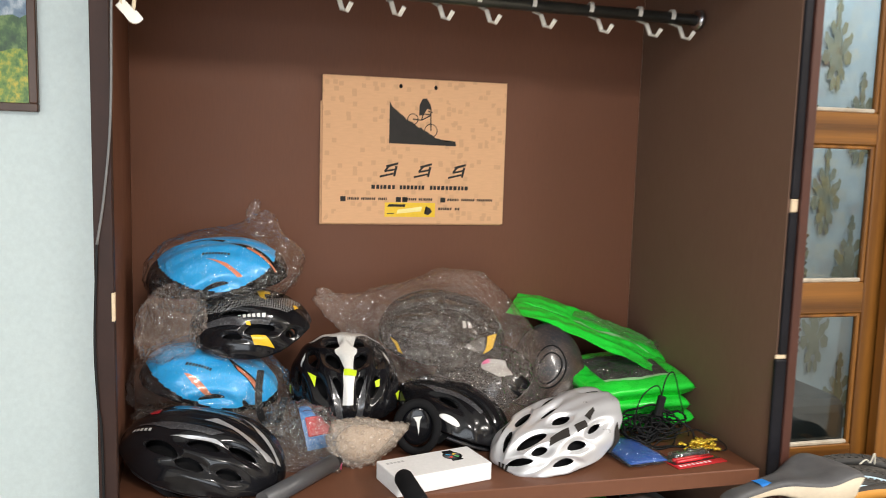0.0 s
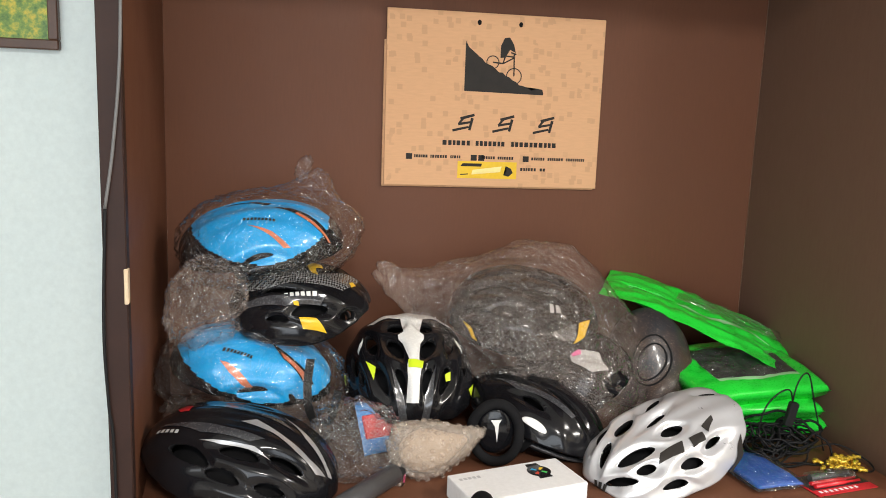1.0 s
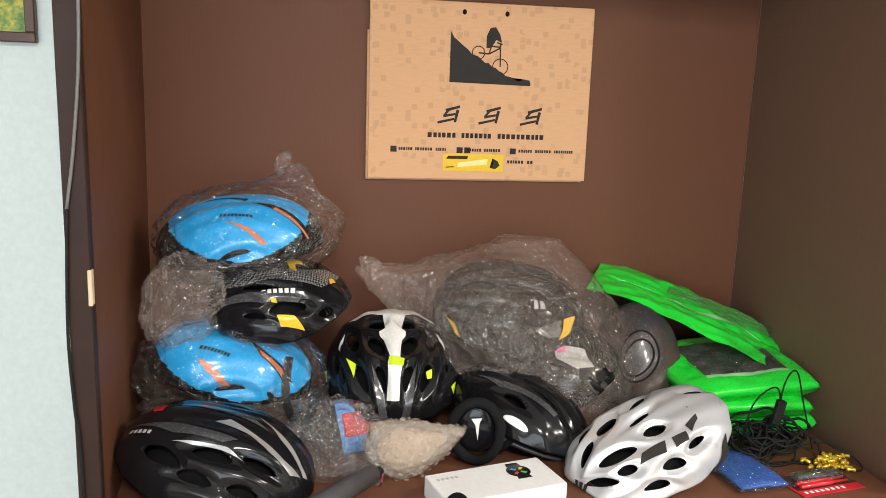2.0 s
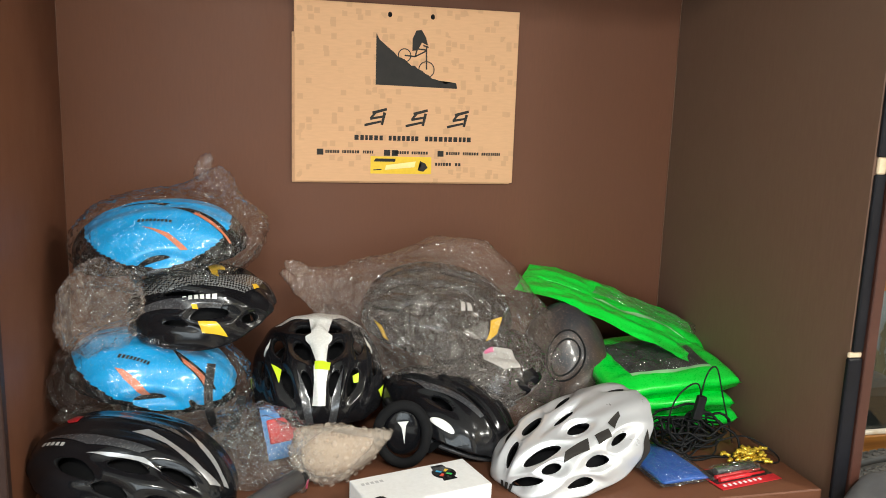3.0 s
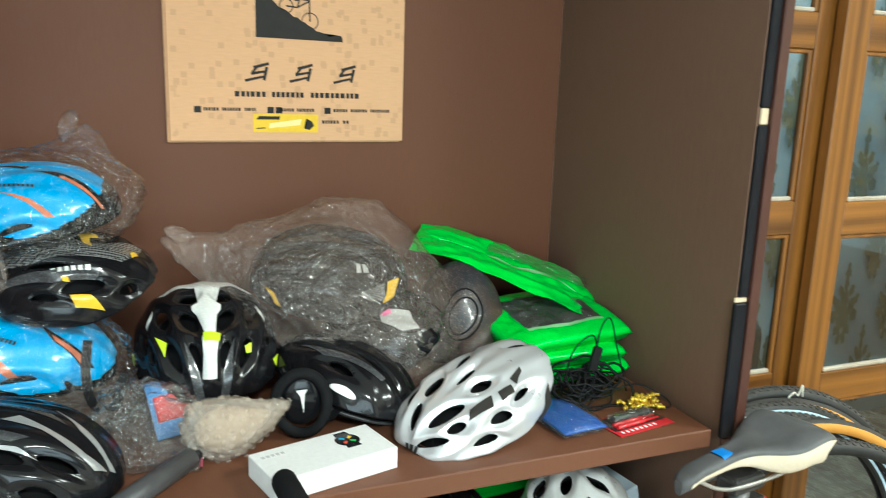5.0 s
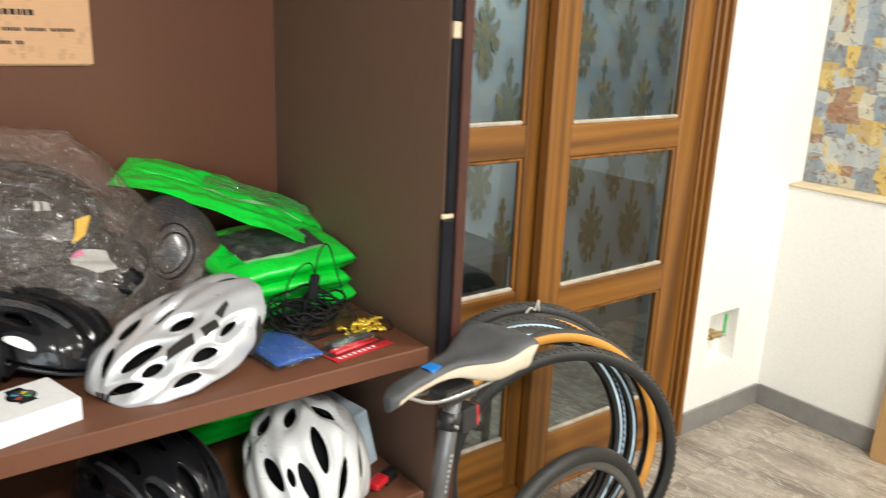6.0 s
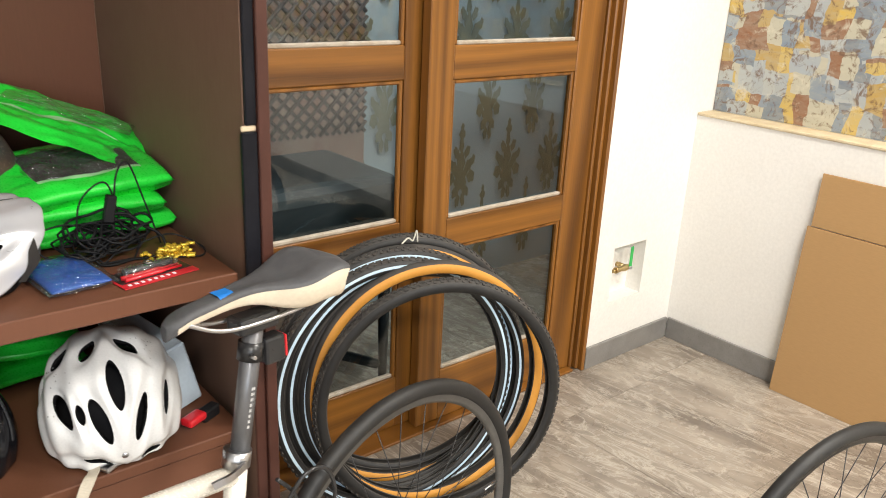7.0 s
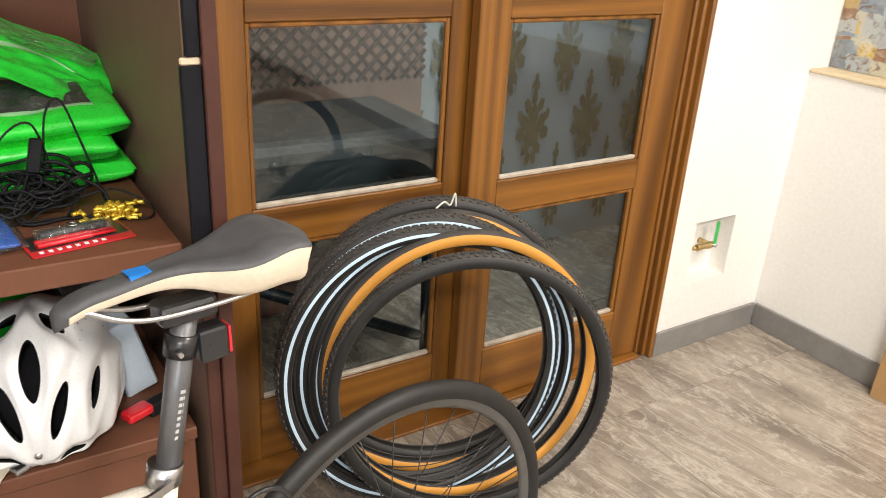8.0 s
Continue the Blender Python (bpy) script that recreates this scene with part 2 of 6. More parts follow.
def mural_material():
    m = material("abstract_wallpaper", (0.4, 0.4, 0.4), 0.5)
    n, l, b = nodes(m)
    v = coords(m, (1, 1, 1))
    wob = n.new("ShaderNodeTexNoise")
    wob.inputs["Scale"].default_value, wob.inputs["Detail"].default_value = 9.0, 3
    l.new(v, wob.inputs["Vector"])
    bent = n.new("ShaderNodeVectorMath")
    bent.operation, bent.inputs[1].default_value = "MULTIPLY_ADD", (0.075, 0.075, 0.075)
    l.new(wob.outputs["Color"], bent.inputs[0]), l.new(v, bent.inputs[2])
    pal = [(0.0, (0.17, 0.21, 0.26)), (0.18, (0.36, 0.40, 0.43)), (0.34, (0.58, 0.40, 0.09)), (0.46, (0.42, 0.45, 0.45)),
           (0.58, (0.26, 0.11, 0.05)), (0.70, (0.50, 0.47, 0.36)), (0.80, (0.20, 0.26, 0.33)), (0.92, (0.46, 0.30, 0.08))]
    picks = []
    for size, seed in (((1, 0.078, 0.064), 0.0), ((1, 0.046, 0.088), 5.0), ((1, 0.110, 0.052), 9.0)):
        sn, wn, ad = n.new("ShaderNodeVectorMath"), n.new("ShaderNodeTexWhiteNoise"), n.new("ShaderNodeVectorMath")
        sn.operation, ad.operation = "SNAP", "ADD"
        ad.inputs[1].default_value, sn.inputs[1].default_value = (0, seed * 0.37, seed * 0.21), size
        l.new(bent.outputs[0], ad.inputs[0]), l.new(ad.outputs[0], sn.inputs[0]), l.new(sn.outputs[0], wn.inputs["Vector"])
        picks.append(wn.outputs["Value"])
    a, c = ramp(m, picks[0], pal, True), ramp(m, picks[1], pal, True)
    col = mix(m, ramp(m, picks[2], [(0.5, (0, 0, 0)), (0.52, (1, 1, 1))], True), a, c)
    smear = noise_node(m, coords(m, (1, 1, 3)), 12, 6, 0.7, 0.6)
    col = mix(m, ramp(m, smear, [(0.35, (0.45, 0.45, 0.45)), (0.65, (0, 0, 0))]), col, (0.40, 0.38, 0.30))
    blot = noise_node(m, v, 22, 8, 0.7, 1.2)
    col = mix(m, ramp(m, blot, [(0.52, (0, 0, 0)), (0.62, (0.85, 0.85, 0.85))]), col, (0.15, 0.085, 0.05))
    blot2 = noise_node(m, v, 14, 8, 0.7, 0.8)
    col = mix(m, ramp(m, blot2, [(0.56, (0, 0, 0)), (0.66, (0.7, 0.7, 0.7))]), col, (0.60, 0.56, 0.44))
    colour_to(m, col)
    bump(m, blot, 0.1, 0.001)
    return m


tagged(link_mesh("wallpaper_mural", box_bm(RIGHT_X + 0.095, RIGHT_X + 0.0995, Y0, WALL_Y - 0.003, 0.936, CEIL - 0.02), mural_material()),
       "abstract wallpaper in patches of grey blue, ochre and brown", "wallpaper", kind="structure")


# ---------- the brown open cabinet ----------
CX0, CX1, CY0, CY1 = 0.21, 1.447, 1.605, 2.188
SHELF, LOW, CTOP = 0.95, 0.668, 2.05
cab = thing("cabinet", pose(0, 0, 0), "tall open brown laminate cabinet with two loaded shelves", "cabinet")
side = box_bm(CX0 - 0.018, CX0, CY0, CY1, 0, CTOP, 0.001)
for v in side.verts:
    v.co.x += 0.036 * (CY1 - v.co.y) / (CY1 - CY0)
part("side_panel", side, LAMINATE, cab)
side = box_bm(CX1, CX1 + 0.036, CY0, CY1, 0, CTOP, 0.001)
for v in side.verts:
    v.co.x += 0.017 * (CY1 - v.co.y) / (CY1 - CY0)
part("side_panel", side, DAYLIT_LAMINATE, cab, "brown laminate side panel with cool daylight in its colour")
part("back_panel", box_bm(CX0, CX1, CY1, CY1 + 0.014, 0, CTOP), LAMINATE, cab, "reddish brown laminate back panel")
part("top_panel", box_bm(CX0, CX1, CY0, CY1, CTOP - 0.02, CTOP), LAMINATE, cab)
part("top_rail", box_bm(CX0, CX1, CY0 - 0.01, CY0 + 0.012, 1.94, CTOP), LAMINATE, cab)
part("shelf", box_bm(CX0, CX1, CY0 + 0.002, CY1, SHELF - 0.032, SHELF, 0.002), LAMINATE, cab, "brown laminate shelf with chipped edge")
part("lower_shelf", box_bm(CX0, CX1, CY0 + 0.002, CY1, LOW - 0.02, LOW, 0.002), LAMINATE, cab)
part("left_post", box_bm(0.2285, 0.2565, CY0 - 0.018, CY0, 0, CTOP, 0.0015), DARK_EDGE, cab, "scuffed dark brown front edge")
part("right_post", box_bm(1.484, 1.503, CY0 - 0.012, CY0, 0, CTOP, 0.0015), MAROON_EDGE, cab, "dark maroon front edge")
part("edge_band", box_bm(1.4655, 1.4838, CY0 - 0.007, CY0 + 0.001, 1.487, CTOP, 0.002), BLACK_EDGE, cab, "black rubber edge band")
part("edge_band", box_bm(1.4655, 1.4838, CY0 - 0.007, CY0 + 0.001, 1.182, 1.460, 0.002), BLACK_EDGE, cab)
part("edge_band", box_bm(1.458, 1.4838, CY0 - 0.008, CY0 + 0.001, 0.935, 1.172, 0.002), BLACK_EDGE, cab)
part("lower_edge", box_bm(1.464, 1.4838, CY0 - 0.006, CY0 + 0.001, 0.002, 0.9345, 0.002), MAROON_EDGE, cab)
part("bare_patch", box_bm(1.468, 1.4836, CY0 - 0.005, CY0 + 0.001, 1.4605, 1.4865, 0.002), BARE_WOOD, cab, "pale bare wood where the band is torn")
part("bare_patch", box_bm(1.459, 1.4836, CY0 - 0.005, CY0 + 0.001, 1.1725, 1.1815, 0.002), BARE_WOOD, cab)
part("bare_patch", box_bm(0.2525, 0.2575, CY0 - 0.0195, CY0 - 0.008, 1.28, 1.325, 0.001), BARE_WOOD, cab, "pale chipped wood on the front edge")
for k in range(2):
    xa = CX0 + 0.004 + k * 0.62
    dr = part("drawer_front", box_bm(xa, xa + 0.612, CY0 + 0.012, CY0 + 0.03, 0.10, LOW - 0.026, 0.002), LAMINATE, cab)
    part("pull", tube_bm([(xa + 0.24, CY0 + 0.012, 0.56), (xa + 0.24, CY0 - 0.008, 0.56), (xa + 0.37, CY0 - 0.008, 0.56), (xa + 0.37, CY0 + 0.012, 0.56)], 0.004, 8), BLACK_EDGE, dr)
part("plinth", box_bm(CX0, CX1, CY0 + 0.04, CY0 + 0.055, 0, 0.098), DARK_EDGE, cab)

# ---------- the wooden glazed doors ----------
GLASS = bpy.data.materials.new("window_glass")
GLASS.use_nodes = True
gn, gl = GLASS.node_tree.nodes, GLASS.node_tree.links
gn.remove(gn["Principled BSDF"])
g_t, g_g, g_m = gn.new("ShaderNodeBsdfTransparent"), gn.new("ShaderNodeBsdfGlossy"), gn.new("ShaderNodeMixShader")
g_t.inputs[0].default_value, g_g.inputs["Roughness"].default_value = (0.80, 0.85, 0.85, 1), 0.012
gl.new(gloss_share(GLASS, 0.06), g_m.inputs[0]), gl.new(g_t.outputs[0], g_m.inputs[1]), gl.new(g_g.outputs[0], g_m.inputs[2])
gl.new(g_m.outputs[0], gn["Material Output"].inputs[0])

ROWS_Z = [(0.19, 0.608), (0.70, 1.112), (1.207, 1.617), (1.712, 2.12)]
DUSTY = worn("dusty_bead", (0.30, 0.23, 0.15), (0.5, 0.45, 0.38), 0.7, 30, 200)


def door_leaf(name, x0, x1, px0, px1, y, label):
    """A sliding leaf: two stiles, rails between and one pane in each light."""
    d = tagged(thing(name, pose(0, 0, 0), label, "door", "wooden doors"), kind="structure")
    for a, b in ((x0, px0), (px1, x1)):
        part("stile", box_bm(a, b, y, y + 0.038, 0.012, 2.22, 0.003), WOOD_V, d)
    zs = [0.012] + [z for r in ROWS_Z for z in r] + [2.22]
    for k in range(0, len(zs), 2):
        part("rail", box_bm(px0, px1, y + 0.0015, y + 0.037, zs[k], zs[k + 1], 0.003), WOOD_H, d)
    for za, zb in ROWS_Z:
        w = 0.012
        bead = bmesh.new()
        for a, b, c, e in ((px0, px0 + w, za, zb), (px1 - w, px1, za, zb), (px0 + w, px1 - w, zb - w, zb)):
            box_bm(a, b, y + 0.006, y + 0.02, c, e, 0.003, bead)
        part("glazing_bead", bead, WOOD_V, d)
        part("lower_bead", box_bm(px0 + w, px1 - w, y + 0.005, y + 0.02, za, za + w, 0.003), DUSTY, d, "dusty pale lower glazing bead")
        pane = part("pane", box_bm(px0 + 0.004, px1 - 0.004, y + 0.021, y + 0.025, za + 0.002, zb - 0.002), GLASS, d, "clear glass pane")
        pane.visible_shadow = False
    return d


door_leaf("door_1", 1.675, 2.362, 1.775, 2.282, 2.285, "brown teak sliding door leaf with clear glass panes")
door_leaf("door_2", 2.330, 3.055, 2.420, 2.936, 2.238, "brown teak sliding door leaf with clear glass panes")
jamb = tagged(thing("door_frame", pose(0, 0, 0), "moulded brown teak door frame set in the wall", "door frame"), kind="structure")
for a, b, yy in ((3.056, 3.070, 2.228), (3.070, 3.085, 2.210), (3.085, 3.102, 2.192)):
    part("moulding", box_bm(a, b - 0.001, yy, 2.34, 0.0 if b > 3.09 else 0.004, 2.3, 0.004), WOOD_V, jamb)
part("jamb", box_bm(1.562, 1.672, 2.216, 2.34, 0, 2.3, 0.004), WOOD_V, jamb)
part("head", box_bm(1.673, 3.057, 2.216, 2.34, 2.225, 2.3, 0.004), WOOD_H, jamb)
part("sill", box_bm(1.673, 3.057, 2.21, 2.34, 0.0, 0.010, 0.002), WOOD_H, jamb)

# room beyond the doors
CURTAIN = worn("pale_blue_damask_cloth", (0.32, 0.385, 0.42), (0.42, 0.48, 0.51), 0.8, 3, 160, bumpy=0.2)
MOTIF = worn("olive_damask_motif", (0.135, 0.14, 0.09), (0.19, 0.19, 0.125), 0.75, 9, 160)
tagged(link_mesh("wall_beyond_back", box_bm(0.9, 4.6, 3.16, 3.24, 0, CEIL), CURTAIN), "wall of the room beyond the doors", "wall", kind="structure")
tagged(link_mesh("wall_beyond_left", box_bm(0.9, 1.0, 2.42, 3.16, 0, CEIL), WHITE_WALL), "wall of the room beyond the doors", "wall", kind="structure")
tagged(link_mesh("wall_beyond_right", box_bm(4.5, 4.6, 2.42, 3.16, 0, CEIL), WHITE_WALL), "wall of the room beyond the doors", "wall", kind="structure")


def damask_bm():
    """An upright mirrored ornament of leaf lobes, about 0.3 m high."""
    b = bmesh.new()
    lobes = [(0, 0.02, 0.030, 0.055, 0), (0, 0.10, 0.016, 0.035, 0), (0, -0.06, 0.045, 0.04, 0), (0, 0.15, 0.024, 0.02, 0), (0, 0.18, 0.012, 0.02, 0)]
    for sx in (1, -1):
        lobes += [(sx * 0.05, 0.0, 0.022, 0.045, -0.6 * sx), (sx * 0.075, -0.045, 0.028, 0.03, 0.4 * sx), (sx * 0.04, 0.07, 0.018, 0.03, -0.5 * sx),
                  (sx * 0.035, -0.105, 0.022, 0.035, 0.7 * sx), (sx * 0.085, 0.03, 0.014, 0.026, -0.3 * sx), (sx * 0.02, -0.15, 0.016, 0.03, 0.2 * sx)]
    for k, (cx, cz, a, c, r) in enumerate(lobes):
        vs = []
        for j in range(14):
            t = 2 * math.pi * j / 14
            s = 1 + 0.16 * math.cos(5 * t + k)
            u, w = a * s * math.cos(t), c * s * math.sin(t)
            vs.append(b.verts.new((cx + u * math.cos(r) - w * math.sin(r), -0.0004 * k, cz + u * math.sin(r) + w * math.cos(r))))
        b.faces.new(vs)
    return b


motifs = bmesh.new()
for row in range(7):
    for col in range(12):
        join(motifs, damask_bm(), pose(1.1 + 0.29 * col + (0.145 if row % 2 else 0), 3.152, 0.25 + 0.3 * row) @ Matrix.Diagonal((0.70 + 0.12 * (row % 2), 1, 1.02, 1)))
tagged(link_mesh("damask_pattern", motifs, MOTIF), "olive leaf ornaments on the pale wall beyond the doors", "wallpaper", kind="stuff")
# Unseen fill light, added to brighten the patterned wall behind the glass.
area_lamp("room_beyond_fill", 2.7, 2.56, 2.7, 1.4, 0.25, 20, (0.9, 0.95, 1.0), 30)

# ---------- floor ----------
SUB = worn("floor_grout", (0.26, 0.24, 0.20), (0.32, 0.29, 0.25), 0.8, 20, 200)
tagged(link_mesh("ground", box_bm(X0 - 0.2, 4.6, Y0 - 0.6, 3.5, -0.12, -0.0035), SUB), "grey floor bed under the tiles", "floor", kind="structure")

# ---------- materials of the things ----------
def gloss_paint(name, c1, c2, rough=0.22, flake=0.0, fine=300):
    m = worn(name, c1, c2, rough, 12, fine, bumpy=0.03, dist=0.0004)
    b = m.node_tree.nodes["Principled BSDF"]
    b.inputs["Coat Weight"].default_value, b.inputs["Coat Roughness"].default_value = 0.6, 0.06
    b.inputs["Metallic"].default_value = flake
    if max(c2) < 0.02:
        b.inputs["Coat Weight"].default_value, b.inputs["Specular IOR Level"].default_value = 0.22, 0.25
    return m


SILVER = material("silver_paint", (0.64, 0.65, 0.68), 0.28, 0.45)
sv = coords(SILVER)
colour_to(SILVER, ramp(SILVER, noise_node(SILVER, sv, 9, 4), [(0.35, (0.62, 0.63, 0.66)), (0.65, (0.70, 0.71, 0.74))]))
rough_by(SILVER, noise_node(SILVER, sv, 40, 4), 0.24, 0.36)
SILVER.node_tree.nodes["Principled BSDF"].inputs["Coat Weight"].default_value = 0.5
WHITE_SHELL = gloss_paint("scuffed_white_shell", (0.66, 0.66, 0.66), (0.76, 0.76, 0.75), 0.3)
BLUE_SHELL = gloss_paint("sky_blue_shell", (0.002, 0.35, 0.80), (0.003, 0.40, 0.86), 0.3)
BLACK_SHELL = gloss_paint("gloss_black_shell", (0.005, 0.005, 0.006), (0.010, 0.010, 0.012), 0.16)
GREY_SHELL = gloss_paint("dark_grey_shell", (0.05, 0.052, 0.058), (0.08, 0.082, 0.09), 0.25, 0.3)
WHITE_PAINT = gloss_paint("white_helmet_paint", (0.72, 0.72, 0.70), (0.80, 0.80, 0.78), 0.25)
NEON = gloss_paint("neon_yellow_paint", (0.55, 0.72, 0.02), (0.62, 0.80, 0.03), 0.3)
YELLOW = gloss_paint("yellow_paint", (0.78, 0.47, 0.012), (0.85, 0.53, 0.02), 0.3)
PALE_PAINT = gloss_paint("pale_grey_paint", (0.42, 0.41, 0.40), (0.5, 0.49, 0.47), 0.35)
# Grey of the helmet's streaks, lightened to carry its gloss highlights too.
DULL_GREY = gloss_paint("grey_streak_and_highlight", (0.34, 0.34, 0.35), (0.44, 0.44, 0.45), 0.3, 0.4)
PINK = gloss_paint("pink_paint", (0.70, 0.12, 0.30), (0.75, 0.16, 0.35), 0.35)
FOAM = worn("black_foam", (0.006, 0.006, 0.007), (0.014, 0.014, 0.015), 0.9, 20, 300, bumpy=0.3, spec=0.1)
WEBBING = worn("black_webbing", (0.005, 0.005, 0.006), (0.011, 0.011, 0.012), 0.6, 20, 400, bumpy=0.3, spec=0.25)
DARK_GREY = worn("grey_plastic", (0.05, 0.05, 0.055), (0.08, 0.08, 0.085), 0.4, 14, 200)
STEEL = worn("brushed_steel", (0.45, 0.45, 0.46), (0.58, 0.58, 0.6), 0.3, 14, 260, metal=1.0)
PAPER_WHITE = worn("white_card", (0.78, 0.78, 0.79), (0.83, 0.83, 0.84), 0.45, 5, 160)
INK = worn("dark_ink", (0.022, 0.020, 0.019), (0.034, 0.030, 0.027), 0.6, 40, 300, spec=0.2)
RED = gloss_paint("red_plastic", (0.55, 0.012, 0.02), (0.65, 0.02, 0.03), 0.3)
ORANGE_TAPE = worn("tan_sidewall_rubber", (0.56, 0.24, 0.03), (0.66, 0.31, 0.05), 0.6, 10, 220)
REFLEX = worn("pale_blue_reflective_band", (0.50, 0.66, 0.80), (0.58, 0.74, 0.86), 0.4, 20, 200)


def checker_mat():
    m = material("carbon_check_print", (0.02, 0.02, 0.02), 0.25)
    n, l, b = nodes(m)
    ck = n.new("ShaderNodeTexChecker")
    l.new(coords(m, (1, 1, 1), (0.3, 0.2, 0.78)), ck.inputs["Vector"])
    ck.inputs["Scale"].default_value = 300
    ck.inputs["Color1"].default_value, ck.inputs["Color2"].default_value = (0.012, 0.012, 0.012, 1), (0.17, 0.17, 0.17, 1)
    colour_to(m, ck.outputs[0])
    b.inputs["Coat Weight"].default_value = 0.6
    return m


CARBON = checker_mat()


def speckle_mat():
    m = material("speckled_bronze_shell", (0.1, 0.1, 0.1), 0.35)
    v = coords(m)
    sp = noise_node(m, v, 420, 2, 0.7)
    big = noise_node(m, v, 8, 4)
    col = mix(m, ramp(m, big, [(0.35, (0, 0, 0)), (0.65, (1, 1, 1))]), (0.030, 0.034, 0.042), (0.10, 0.058, 0.038))
    colour_to(m, mix(m, ramp(m, sp, [(0.60, (0, 0, 0)), (0.68, (1, 1, 1))]), col, (0.34, 0.26, 0.21)))
    m.node_tree.nodes["Principled BSDF"].inputs["Coat Weight"].default_value = 0.2
    return m


SPECKLE = speckle_mat()


def film(name, tint, haze, scale, crease=0.4, f0=0.06, rough=0.12, haze_col=(0.80, 0.79, 0.77)):
    """Thin crinkled clear plastic: see-through, glinting on sharp creases at two scales, faintly milky, bright streaks
    painted as white crease lines.
    """
    m = bpy.data.materials.new(name)
    m.use_nodes = True
    n, l = m.node_tree.nodes, m.node_tree.links
    n.remove(n["Principled BSDF"])
    tc = n.new("ShaderNodeTexCoord")
    ridges = []
    for sc, ds, dt in ((scale * 1.2, 2.2, 2), (scale * 3.4, 1.8, 2)):
        t, sb, ab = n.new("ShaderNodeTexNoise"), n.new("ShaderNodeMath"), n.new("ShaderNodeMath")
        t.inputs["Scale"].default_value, t.inputs["Detail"].default_value, t.inputs["Distortion"].default_value = sc, dt, ds
        l.new(tc.outputs["Object"], t.inputs["Vector"])
        sb.operation, sb.inputs[1].default_value, ab.operation = "SUBTRACT", 0.5, "ABSOLUTE"
        l.new(t.outputs["Fac"], sb.inputs[0]), l.new(sb.outputs[0], ab.inputs[0])
        ridges.append(ab.outputs[0])
    hi = n.new("ShaderNodeMath")
    hi.operation, hi.inputs[1].default_value = "MULTIPLY_ADD", 0.28
    l.new(ridges[1], hi.inputs[0]), l.new(ridges[0], hi.inputs[2])
    bp = n.new("ShaderNodeBump")
    bp.inputs["Strength"].default_value, bp.inputs["Distance"].default_value = 1.0, 0.40 / scale
    l.new(hi.outputs[0], bp.inputs["Height"])
    # Bright streaks along the folds are put in as white diffuse lines.
    low, milk = n.new("ShaderNodeMapRange"), n.new("ShaderNodeMath")
    low.inputs[1].default_value, low.inputs[2].default_value, low.inputs[3].default_value, low.inputs[4].default_value = 0.0, 0.014, crease, 0.0
    l.new(ridges[0], low.inputs[0])
    milk.operation, milk.inputs[1].default_value, milk.use_clamp = "ADD", haze, True
    l.new(low.outputs[0], milk.inputs[0])
    tr, gs, df = n.new("ShaderNodeBsdfTransparent"), n.new("ShaderNodeBsdfGlossy"), n.new("ShaderNodeBsdfDiffuse")
    tr.inputs[0].default_value, df.inputs[0].default_value = (*tint, 1), (*haze_col, 1)
    gs.inputs["Roughness"].default_value = rough
    l.new(bp.outputs[0], gs.inputs["Normal"])
    m1, m2 = n.new("ShaderNodeMixShader"), n.new("ShaderNodeMixShader")
    l.new(milk.outputs[0], m1.inputs[0]), l.new(tr.outputs[0], m1.inputs[1]), l.new(df.outputs[0], m1.inputs[2])
    l.new(gloss_share(m, f0), m2.inputs[0]), l.new(m1.outputs[0], m2.inputs[1]), l.new(gs.outputs[0], m2.inputs[2])
    l.new(m2.outputs[0], n["Material Output"].inputs[0])
    return m


FILM = film("clear_crinkled_film", (0.99, 0.99, 0.99), 0.008, 14, 0.14, 0.085, 0.07)
MILKY = film("milky_plastic_film", (0.98, 0.965, 0.95), 0.058, 12, 0.16, 0.075, 0.08, (0.88, 0.73, 0.65))
WINDOW = film("clear_pouch_window", (0.95, 0.97, 0.95), 0.015, 20, 0.12, 0.10, 0.06)


